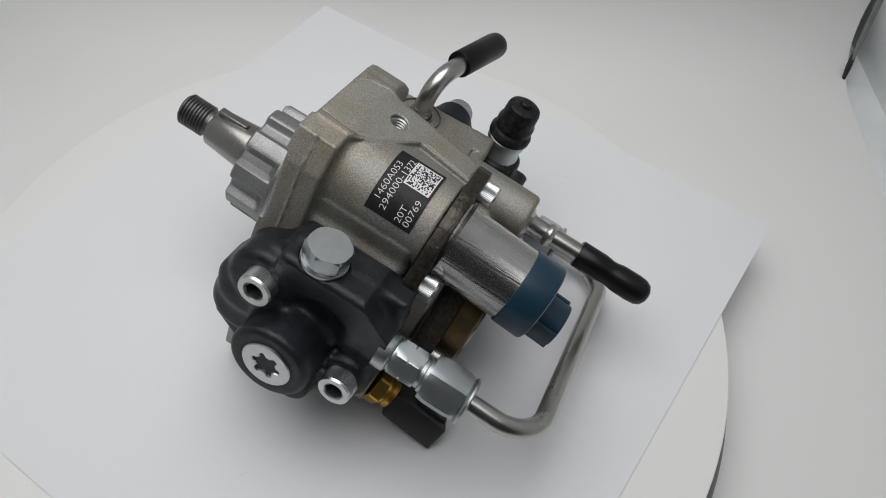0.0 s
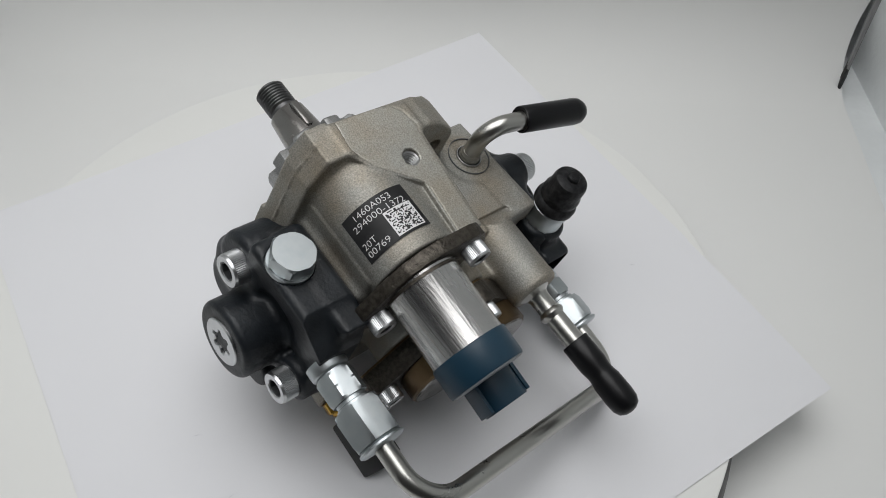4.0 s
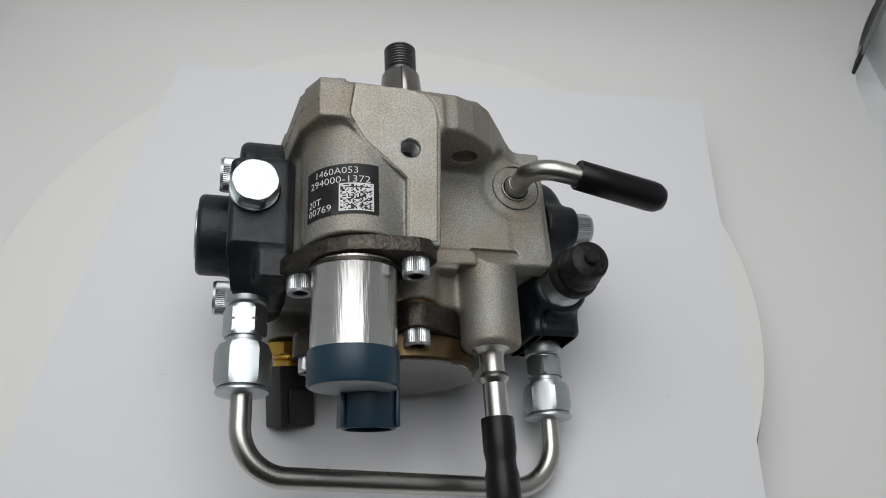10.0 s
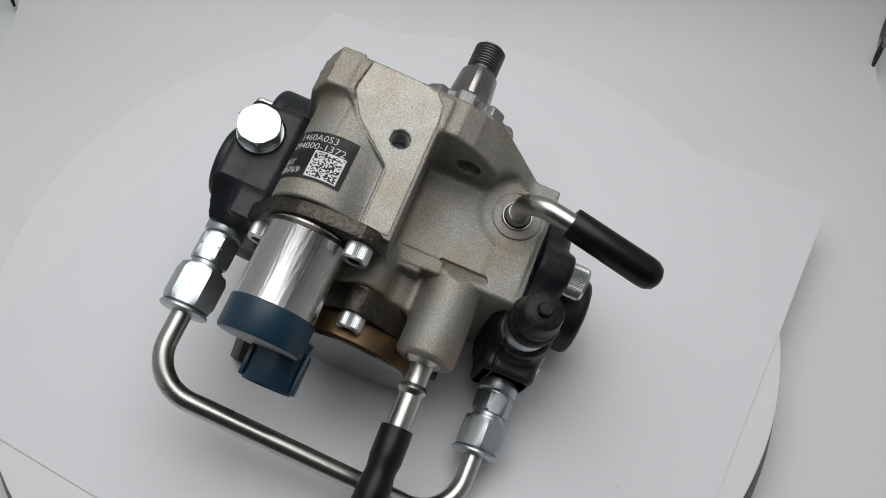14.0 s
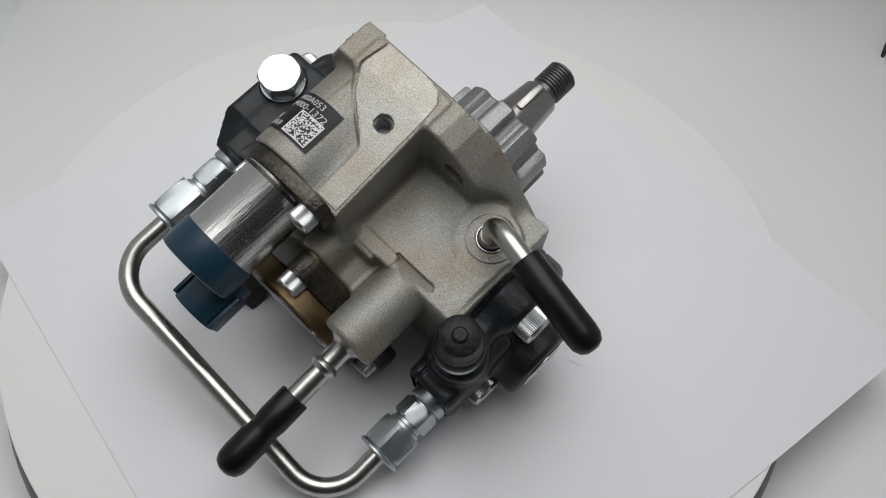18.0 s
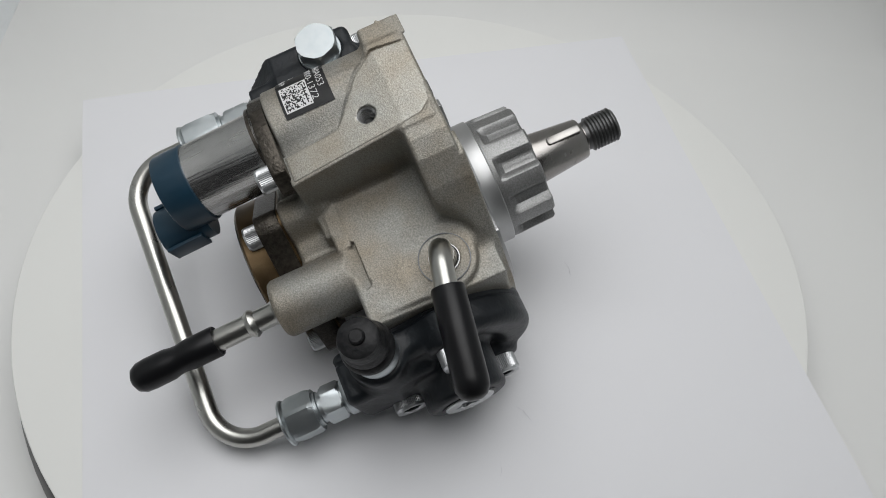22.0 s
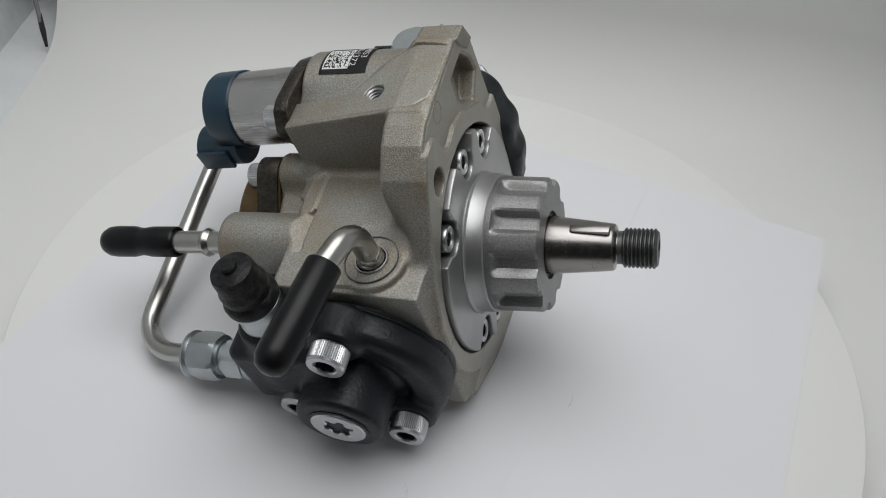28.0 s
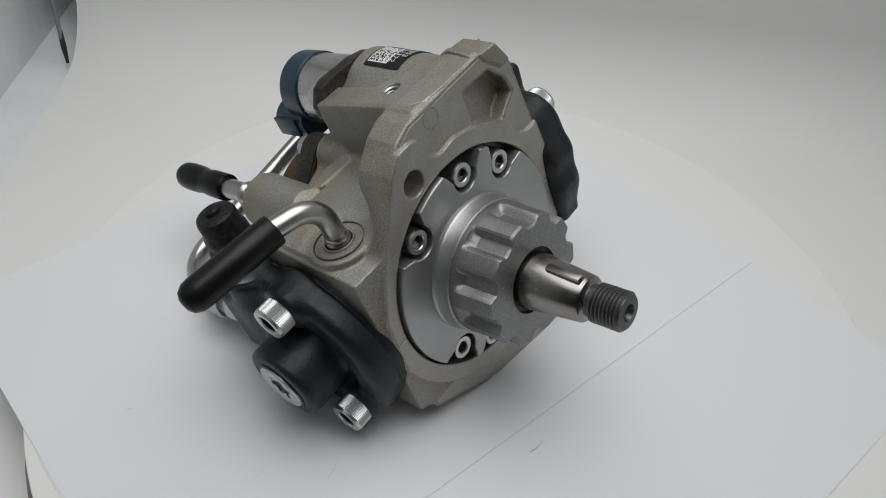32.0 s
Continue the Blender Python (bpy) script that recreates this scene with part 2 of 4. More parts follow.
# ---- castings: solids blended on a grid ----
def net(lo, hi, step, field):
    """The surface where field(x, y, z) is zero, as vertices and quads; lo and hi are the corners of its box."""
    ax = [np.arange(lo[i], hi[i] + step, step, dtype=np.float32) for i in range(3)]
    v = field(ax[0][:, None, None], ax[1][None, :, None], ax[2][None, None, :]).astype(np.float32)
    v = np.broadcast_to(v, [len(a) for a in ax])
    s = v < 0
    nx, ny, nz = [len(a) - 1 for a in ax]
    acc = np.zeros((nx, ny, nz, 3), np.float32)
    cnt = np.zeros((nx, ny, nz), np.float32)
    for axis in range(3):
        for da in (0, 1):
            for db in (0, 1):
                o = [0, 0, 0]
                b1, b2 = [i for i in range(3) if i != axis]
                o[b1], o[b2] = da, db
                p0 = tuple(slice(o[i], o[i] + (nx, ny, nz)[i]) for i in range(3))
                o2 = list(o)
                o2[axis] += 1
                p1 = tuple(slice(o2[i], o2[i] + (nx, ny, nz)[i]) for i in range(3))
                cross = s[p0] != s[p1]
                f = np.where(cross, v[p0] / np.where(cross, v[p0] - v[p1], 1), 0)
                for i in range(3):
                    acc[..., i] += np.where(cross, f if i == axis else o[i], 0)
                cnt += cross
    active = cnt > 0
    ids = np.full((nx, ny, nz), -1, np.int64)
    ids[active] = np.arange(active.sum())
    idx = np.argwhere(active)
    pos = (idx + acc[active] / cnt[active][:, None]) * step + np.array(lo)
    quads = []
    for axis in range(3):
        b1, b2 = [i for i in range(3) if i != axis]
        if axis == 1:
            b1, b2 = b2, b1
        a = [slice(1, -1)] * 3
        a[axis] = slice(0, -1)
        b = list(a)
        b[axis] = slice(1, None)
        sa, sb = s[tuple(a)], s[tuple(b)]
        for flip in (False, True):
            hit = np.argwhere(~sa & sb if flip else sa & ~sb)
            if not len(hit):
                continue
            base = hit + 1
            base[:, axis] -= 1
            e1, e2 = np.eye(3, dtype=int)[b1], np.eye(3, dtype=int)[b2]
            q = [ids[tuple((base - d).T)] for d in (0 * e1, e1, e1 + e2, e2)]
            quads.append(np.stack(q[::-1] if flip else q, 1))
    return pos, np.concatenate(quads)


def cast_part(name, lo, hi, step, field, material, parent, label="", m=None):
    pos, quads = net(lo, hi, step, field)
    me = bpy.data.meshes.new(name)
    me.vertices.add(len(pos))
    me.vertices.foreach_set("co", (pos * MM).astype(np.float32).ravel())
    me.loops.add(4 * len(quads))
    me.loops.foreach_set("vertex_index", quads.astype(np.int32).ravel())
    me.polygons.add(len(quads))
    me.polygons.foreach_set("loop_start", np.arange(0, 4 * len(quads), 4, dtype=np.int32))
    me.update(calc_edges=True)
    me.validate()
    return mesh_part(name, me, material, parent, label, m, 180)


def f_box(p, lo, hi, r=0.0):
    d = [np.abs(p[i] - (lo[i] + hi[i]) / 2) - (hi[i] - lo[i]) / 2 + r for i in range(3)]
    out = np.sqrt(sum(np.maximum(q, 0) ** 2 for q in d))
    return out + np.minimum(np.maximum(np.maximum(d[0], d[1]), d[2]), 0) - r


def f_cyl(p, axis, centre, radius, h0, h1, r=0.0):
    """A cylinder along axis 0, 1 or 2; centre holds the two other coordinates in order."""
    o = [i for i in range(3) if i != axis]
    d1 = np.sqrt((p[o[0]] - centre[0]) ** 2 + (p[o[1]] - centre[1]) ** 2) - radius + r
    d2 = np.abs(p[axis] - (h0 + h1) / 2) - (h1 - h0) / 2 + r
    return np.sqrt(np.maximum(d1, 0) ** 2 + np.maximum(d2, 0) ** 2) + np.minimum(np.maximum(d1, d2), 0) - r


def f_poly(a, b, outline):
    """Signed distance to a polygon in the plane of a and b."""
    n = len(outline)
    d = None
    sgn = 1.0
    for i in range(n):
        x0, y0 = outline[i]
        x1, y1 = outline[i - 1]
        ex, ey = x1 - x0, y1 - y0
        wx, wy = a - x0, b - y0
        t = np.clip((wx * ex + wy * ey) / (ex * ex + ey * ey), 0, 1)
        q = (wx - ex * t) ** 2 + (wy - ey * t) ** 2
        d = q if d is None else np.minimum(d, q)
        c1, c2, c3 = b >= y0, b < y1, ex * wy > ey * wx
        sgn = np.where((c1 & c2 & c3) | (~c1 & ~c2 & ~c3), -sgn, sgn)
    return sgn * np.sqrt(d)


def f_extrude(d2, h, h0, h1, r=0.0):
    d1 = np.abs(h - (h0 + h1) / 2) - (h1 - h0) / 2 + r
    d2 = d2 + r
    return np.sqrt(np.maximum(d1, 0) ** 2 + np.maximum(d2, 0) ** 2) + np.minimum(np.maximum(d1, d2), 0) - r


def blend(a, b, k):
    h = np.clip(0.5 + 0.5 * (b - a) / k, 0, 1)
    return b + (a - b) * h - k * h * (1 - h)


def carve(a, b, k):
    return -blend(-a, b, k)


# ---- the light box ----
FLOOR = -0.036


def strip_mesh(rows):
    """A sheet from rows of points."""
    bm = bmesh.new()
    vs = [[bm.verts.new(p) for p in row] for row in rows]
    for a, b in zip(vs, vs[1:]):
        for k in range(len(a) - 1):
            bm.faces.new((a[k], a[k + 1], b[k + 1], b[k]))
    return bm


def solid_sheet(name, rows, thick, material, label, category, kind="structure", smooth=60):
    bm = strip_mesh(rows)
    bmesh.ops.recalc_face_normals(bm, faces=bm.faces)
    bmesh.ops.solidify(bm, geom=bm.faces[:], thickness=thick)
    bmesh.ops.recalc_face_normals(bm, faces=bm.faces)
    me = bpy.data.meshes.new(name)
    bm.to_mesh(me)
    bm.free()
    ob = mesh_part(name, me, material, None, label, None, smooth)
    return tagged(ob, category=category, kind=kind)


def bend_y(x):
    """Where the sheet begins to rise; it lies a little askew in the box."""
    return 0.2355 - 0.079 * x


def backdrop():
    """The white sheet that lies on the floor and sweeps up the back."""
    r = 0.062
    prof = [(-0.70, 0.0), (-0.4, 0.0), (-0.2, 0.0), (-0.08, 0.0)]
    prof += [(-0.02 + r * math.sin(a), r - r * math.cos(a)) for a in np.linspace(0, math.pi / 2 - 0.08, 16)]
    prof += [(r - 0.014, 0.22), (r - 0.006, 0.56)]
    rows = []
    for s, z in prof:
        left, right = -0.2758 - 0.0216 * max(s, -0.3) - 0.05 * z, min(0.346, 0.326 + 0.06 * max(s, -0.25) + 0.3 * z)
        rows.append([Vector((x, s + bend_y(x), FLOOR + z)) for x in np.linspace(left, right, 24)])
    return solid_sheet("backdrop", rows, 0.0012, SHEET, "white seamless backdrop sheet sweeping up behind the turntable", "backdrop")


def box_shell():
    slab = [("floor", (-0.42, -0.42, FLOOR - 0.03), (0.45, 0.42, FLOOR - 0.004), FOIL, "silver foil floor of a photo light box"),
            ("wall_left", (-0.42, -0.42, FLOOR - 0.004), (-0.312, 0.42, 0.62), FOIL, "silver foil side wall of a photo light box"),
            ("wall_right", (0.348, -0.42, FLOOR - 0.004), (0.45, 0.42, 0.62), FOIL, "silver foil side wall of a photo light box"),
            ("wall_back", (-0.312, 0.385, FLOOR - 0.004), (0.348, 0.42, 0.62), FOIL, "silver foil back wall of a photo light box"),
            ("ceiling", (-0.42, -0.42, 0.62), (0.45, 0.42, 0.64), PLAIN, "white ceiling of a photo light box")]
    for name, a, b, material, label in slab:
        bm = bmesh.new()
        bmesh.ops.create_cube(bm, size=1)
        for v in bm.verts:
            v.co = Vector([a[i] + (v.co[i] + 0.5) * (b[i] - a[i]) for i in range(3)])
        me = bpy.data.meshes.new(name)
        bm.to_mesh(me)
        bm.free()
        tagged(mesh_part(name, me, material, None, label, None, 0), category="wall" if "wall" in name else name, kind="structure")


def corner_strip(name, x, y, side):
    """The grey binding in a back corner of the box, with a dark foot for the fold's shadow."""
    def tube(pts, radii):
        bm = bmesh.new()
        sweep(pts, radii, 12, bm)
        bmesh.ops.recalc_face_normals(bm, faces=bm.faces)
        me = bpy.data.meshes.new(name)
        bm.to_mesh(me)
        bm.free()
        return me
    ob = mesh_part(name, tube([(x, y, FLOOR + 0.016), (x, y + 0.002, FLOOR + 0.05), (x + side * 0.004, y + 0.010, FLOOR + 0.12), (x + side * 0.012, y + 0.03, 0.6)], [0.0014, 0.0019, 0.0022, 0.0026]), STRIP, None, "grey binding in a back corner of the light box")
    tagged(ob, category="trim", kind="structure")
    # added black piece: the shadow where the corner folds, modelled as a solid
    mesh_part("corner_shade", tube([(x - side * 0.001, y - 0.003, FLOOR + 0.001), (x, y, FLOOR + 0.012), (x, y + 0.001, FLOOR + 0.024)], [0.001, 0.0020, 0.0017]), DARK, ob, "dark piece in place of the shadow in the corner fold")


backdrop()
box_shell()
corner_strip("trim_right", 0.326, 0.2110, 1)
corner_strip("trim_left", -0.281, 0.2585, -1)


def turntable():
    root = tagged(new("turntable"), "round white motorised turntable with a black underside", "turntable")
    root.matrix_basis = pose(0, 0, FLOOR)
    up = -FLOOR * 1000 - 0.8
    part("plate", lathe([(0, up - 1.8), (189.6, up - 1.8), (190, up - 1.5), (190, up - 0.5), (189.6, up - 0.1), (189.0, up), (0, up)], n=160), DISC, root, "warm white round plate")
    part("base", lathe([(0, 0), (150, 0), (186, 6), (193.6, up - 20.5), (194.5, up - 19.5), (194.2, up - 18.2), (191.2, up - 9.5), (190.6, up - 8.8), (190.2, up - 8.8), (189.2, up - 1.82), (0, up - 1.82)], n=120), DARK, root, "black base under the plate")
    return root


TURNTABLE = turntable()


def paper_sheet(name, corners, z, label, curl, droop):
    """A sheet of paper on the plate; its corners beyond the rim sag or lift a little."""
    n = 36
    c = [Vector(p) for p in corners]
    rows = []
    for j in range(n + 1):
        row = []
        for i in range(n + 1):
            u, v = i / n, j / n
            p = (c[0] * (1 - u) + c[1] * u) * (1 - v) + (c[3] * (1 - u) + c[2] * u) * v
            out = max(0.0, p.length - 0.186)
            h = z + curl * max(0.0, out) ** 1.3 - droop * out * out
            row.append(Vector((p.x, p.y, h)))
        rows.append(row)
    bm = strip_mesh(rows)
    bmesh.ops.recalc_face_normals(bm, faces=bm.faces)
    bmesh.ops.solidify(bm, geom=bm.faces[:], thickness=0.00012)
    me = bpy.data.meshes.new(name)
    bm.to_mesh(me)
    bm.free()
    return tagged(mesh_part(name, me, PAPER, None, label, None, 60), category="paper")


OFF = Vector((0.0062, 0.0042))
T_, L_, B_, R_ = [Vector(p) - OFF for p in ((-0.019, 0.243), (-0.207, -0.018), (0.056, -0.206), (0.234, 0.058))]
ACROSS = Vector((0.81, -0.586))
PAPERS = [
    paper_sheet("paper_sheet", [T_, L_, L_ + 0.21 * ACROSS, T_ + 0.21 * ACROSS], -0.00045, "plain white paper sheet partly under another, overhanging the plate", 0.03, 0.0),
    paper_sheet("paper_sheet", [T_ + 0.1025 * ACROSS, L_ + 0.0965 * ACROSS, B_, R_], 0.0, "plain white paper sheet under the pump, overhanging the plate", 0.0, 0.9),
]


def smudge(x, y, turn, length, width):
    """A faint grey scuff on the paper."""
    bm = bmesh.new()
    n = 9
    rnd = random.Random(int(1e5 * abs(x * y)) + 3)
    mid = [(length * (k / (n - 1) - 0.5), 0.25 * length * math.sin(2.2 * k / n) + rnd.uniform(-1, 1) * width * 0.4) for k in range(n)]
    lo = [bm.verts.new((u, v - width * 0.5 * math.sin(math.pi * (k + 0.5) / n) * rnd.uniform(0.4, 1), 0)) for k, (u, v) in enumerate(mid)]
    hi = [bm.verts.new((u, v + width * 0.5 * math.sin(math.pi * (k + 0.5) / n) * rnd.uniform(0.4, 1), 0)) for k, (u, v) in enumerate(mid)]
    for k in range(n - 1):
        bm.faces.new((lo[k], lo[k + 1], hi[k + 1], hi[k]))
    part("smudge", bm, SMUDGE, PAPERS[1], "faint grey scuff", pose(x - OFF.x, y - OFF.y, 0.00025, 0, 0, turn), smooth=0)


for q in ((0.0402, 0.0959, 70, 9, 0.9), (-0.036, 0.063, 40, 10, 0.7), (-0.026, -0.083, 20, 5, 0.6), (0.004, -0.101, 50, 6, 0.5), (0.128, 0.09, 10, 3, 0.8), (0.066, 0.104, 25, 6, 0.5)):
    smudge(*q)

def ring_part(name, r0, r1, h0, h1, origin, axis, material, parent, label="", n=48, m=None):
    return part(name, lathe([(r0, h0), (r1, h0), (r1, h1), (r0, h1), (r0, h0)], origin, axis, n), material, parent, label, m)


# ---- the pump ----
PUMP = tagged(new("fuel_pump"), "cast aluminium diesel fuel pump with black side heads on white paper", "fuel pump")
BX, BZ = -28.3, 50.0     # the housing round the control valve
VX, VZ = -28.0, 47.8     # the control valve's own axis, where it leaves its flange
VAXIS = Vector((0, -1, -0.075)).normalized()
VBASE = Vector((VX, -66, VZ)) - 66 * VAXIS
AX = 2.2                 # the shaft's axis
SLOPE = 0.163
SEAT = (40.2, -21.8, 38.6)  # where the return elbow enters the housing

FLANGE = [(-44, 70), (-34, 71), (7, 70), (14, 67), (23, 59.5), (32, 46.5), (43.5, 29), (51, 12), (52.2, -12), (50.5, -35), (46.5, -45), (37, -50.5), (24, -58.5), (8, -66.5), (-20, -73), (-42, -72), (-50, -60), (-54, -25), (-54.5, 10), (-53, 26), (-50, 58)]
POCKET = [(-37, 62.4), (-43.7, 54.6), (-45.7, 47), (-36.2, 40.4), (-22.2, 49.2), (-22.3, 62.6)]
RAISED = [(24, 64), (17.8, 64.6), (10.4, 65.2), (6.6, 63.8), (5, 58.4), (3.6, 54.8), (0.8, 52.3), (-2.5, 51.8), (-9, 52.8), (-20.2, 49.6), (-30, 44.6), (-38.2, 38.3), (-39.2, 35), (-40.6, 32), (-42.6, 29.6), (-45, 28.4), (-48, 28), (-60, 28), (-60, -80), (60, -80), (60, 64)]


def raised_area(x, z):
    """The raised land round the bearing plate, up to its stepped upper border."""
    low = np.maximum(np.sqrt(x * x + z * z) - 53.5, z)
    return np.maximum(f_poly(x[:, 0, :], z[0], RAISED)[:, None, :], np.where(z > 0, -50, low))


def worn_area(x, y):
    """The worn top face: its outline, and its height."""
    pad = f_poly(x[:, :, 0], y[:, :, 0], [(-31.5, -2.2), (-33.4, -15), (-27.5, -24.4), (-19.5, -30.8), (-13.8, -35.4), (-11.2, -38.4), (-11.2, -59.6), (-0.6, -59.6), (-0.6, -16), (-1.5, -8), (-5, -3.4), (-14, -2.2)])[:, :, None]
    return pad, np.minimum(72.6 + SLOPE * y, 70.2 + 0.05 * (y + 14.7))


def body_field(x, y, z):
    p = (x, y, z)
    d2 = f_poly(x[:, 0, :], z[0], FLANGE)[:, None, :]
    flange = f_extrude(d2, y, -17, -1.6, 1.2)
    ring = f_extrude(np.maximum(d2, raised_area(x, z)), y, -15, 0, 0.6)
    ear = f_extrude(f_poly(x[:, 0, :], z[0], [(-50, 73), (-33, 73), (-37, 66.5), (-44, 60), (-50, 60)])[:, None, :], y, -15, -0.6, 0.5)
    wob = 0.35 * np.sin(0.9 * z + 0.6 * np.sin(0.37 * x)) * np.sin(0.23 * z + 0.31 * x)
    flange = np.minimum(flange, np.maximum(f_extrude(d2 - 0.45 - wob, y, -9.2, -8.2, 0.4), np.maximum(x + 44, 12 - z)))
    flange = np.minimum(flange, np.minimum(ring, np.maximum(ear, d2 + 0.2)))
    main = f_box(p, (-49, -57, -40), (37, -8, 38.6), 2.5)
    main = blend(main, f_cyl(p, 1, (-44, -33), 9.5, -69, -40, 1.5), 4)
    foot = np.maximum(f_box(p, (20, -56, -40), (53.4, -2.6, 40), 1.2), (z - 34.2 + 0.085 * (y + 3)) * 0.99)
    main = blend(main, foot, 1.5)
    round_end = np.minimum(f_poly(x[:, :, 0], y[:, :, 0], [(-10, -56.5), (51.6, -56.5), (51.6, SEAT[1]), (27, SEAT[1]), (27, -6), (-10, -6)]), np.sqrt((x[:, :, 0] - SEAT[0]) ** 2 + (y[:, :, 0] - SEAT[1]) ** 2) - 12.4)
    main = blend(main, f_extrude(round_end[:, :, None], z, 28, SEAT[2], 1.4), 1.2)
    bore = f_cyl(p, 1, (BX, BZ), 18, -60, -8, 1)
    top = f_poly(x[:, :, 0], y[:, :, 0], [(-34, -5), (-34, -17.6), (-28, -25), (-18.4, -32.5), (-12.3, -37), (-12, -61), (0.5, -61), (0.5, -5)])[:, :, None]
    roof = z - np.minimum(70.2, 72.6 + SLOPE * y)
    block = np.maximum(np.maximum(top, roof), 36 - z) + 0.0
    side = f_box(p, (-47, -58, 20), (-6, -8, 50), 3)
    saddle = np.maximum(np.maximum(roof + 2.3, np.abs(x + 16) - 14), np.maximum(np.abs(y + 36.5) - 23, 30 - z))
    upper = blend(blend(bore, saddle, 3.5), blend(block, side, 2), 0.5)
    d = blend(main, upper, 4)
    d = blend(d, flange, 3.5)
    boss = f_cyl(p, 1, (28.3, 29.0), 11.7, -88, -44, 2.2)
    d = blend(d, np.maximum(boss, (z - 38.0 + 0.34 * (y + 49)) * 0.95), 0.8)
    scoop = np.maximum(np.abs(x - 28.6) - 11.0 + 0.05 * (y + 56) ** 2, np.maximum(36.7 - 0.56 * (y + 50) - z, np.abs(y + 56) - 5.6))
    d = np.maximum(d, -scoop)
    d = blend(d, f_cyl(p, 1, (-1, 2), 32, -73, -50, 2), 4)
    d = blend(d, f_cyl(p, 1, (-2.5, 34.5), 8, -73, -55, 1.5), 4)
    d = carve(d, f_cyl(p, 2, SEAT[:2], 15.2, SEAT[2], 62, 2.5), 2.5)
    d = blend(d, f_box(p, (-6, -57.5, 30), (21, -51.5, 39.5), 0.8), 1.0)
    d = blend(d, f_box(p, (-6, -60, 20), (14, -56, 39), 1.2), 1.5)
    pad, top = worn_area(x, y)
    d = np.maximum(d, -np.maximum(pad, top - z))
    # pockets and holes
    pocket = f_extrude(f_poly(x[:, 0, :], z[0], POCKET)[:, None, :], y + 3.2 + 5.2 * np.clip((-24 - x) / 15, 0, 1), 0, 20, 0.8)
    d = carve(d, pocket, 1.2)
    d = np.maximum(d, -f_cyl(p, 1, (0, 0), 45.6, -12, 5))
    d = np.maximum(d, -f_cyl(p, 1, (15, 50.5), 5.0, -30, 5))
    d = np.maximum(d, -f_cyl(p, 2, (-10.9, -26), 3.5, 58, 75))
    d = np.maximum(d, -f_cyl(p, 2, SEAT[:2], 5.7, 33, 45))
    # the edge on which the pump rests is flat on the paper
    up = PF.to_3x3().row[2]
    return np.maximum(d, 0.3 - (up[0] * x + up[1] * y + up[2] * z + 1000 * PF.translation.z))


BODY = cast_part("housing", (-57, -91, -76), (56, 3, 74), 0.55, body_field, CAST, PUMP, "sand-cast aluminium housing with tan stains", PF)


def face_field(x, y, z):
    pad, top = worn_area(x, y)
    d = np.maximum(np.maximum(pad, z - top - 0.22), top - 2.0 - z)
    return np.maximum(d, -f_cyl((x, y, z), 2, (-10.9, -26), 3.6, 50, 80))


def flange_face_field(x, y, z):
    """A thin skin on the flange's two front levels: the ring round the bearing plate, and the lower field outside it."""
    d2 = f_poly(x[:, 0, :], z[0], FLANGE)[:, None, :]
    rr = np.sqrt(x * x + z * z)
    ring = np.maximum(raised_area(x, z) + 0.3, d2 + 0.9)
    d = np.minimum(np.maximum(ring, np.abs(y + 0.45) - 0.6), np.maximum(np.maximum(d2 + 1.5, -ring - 0.4), np.abs(y + 2.05) - 0.6))
    d = np.maximum(d, 45.7 - rr)
    d = np.maximum(d, 5.1 - np.sqrt((x - 15) ** 2 + (z - 50.5) ** 2))
    d = np.maximum(d, -(f_poly(x[:, 0, :], z[0], POCKET)[:, None, :] - 1.2))
    ear = f_poly(x[:, 0, :], z[0], [(-51, 74), (-32, 74), (-36.5, 66), (-43.5, 59.4), (-51, 59.4)])[:, None, :]
    return np.maximum(d, -ear)


cast_part("flange_face", (-56, -4, -74), (55, 1.4, 73), 0.5, flange_face_field, FLATCAST, BODY, "smoother front face of the flange")
ring_part("moulding_mark", 3.5, 4.1, 0, 0.5, (-3.6, -1.9, 65.0), (0, 1, 0), CAST, BODY, "faint round moulding mark", 32)
cast_part("worn_face", (-36, -62, 58), (2, -1, 74), 0.5, face_field, WORN, BODY, "paler worn top face")


def threads(r, h0, h1, pitch, depth, n=40):
    """A profile with thread grooves."""
    prof, h = [], h0
    while h < h1 - pitch * 0.5:
        prof += [(r - depth, h), (r, h + pitch * 0.35), (r, h + pitch * 0.6), (r - depth, h + pitch * 0.95)]
        h += pitch
    return prof


# thread of the tapped hole
def tapped():
    bm = bmesh.new()
    prof = [(3.6, 60)]
    h = 60.0
    while h < 66.9:
        prof += [(3.55, h), (2.95, h + 0.5), (2.95, h + 0.7), (3.55, h + 1.2)]
        h += 1.25
    prof += [(3.6, 67.8), (3.9, 67.8), (3.9, 60)]
    prof.append(prof[0])
    lathe(prof, (-10.9, -26, 0), (0, 0, 1), 32, bm)
    part("tapped_thread", bm, MACHINED, BODY, "bright tapped thread")


tapped()


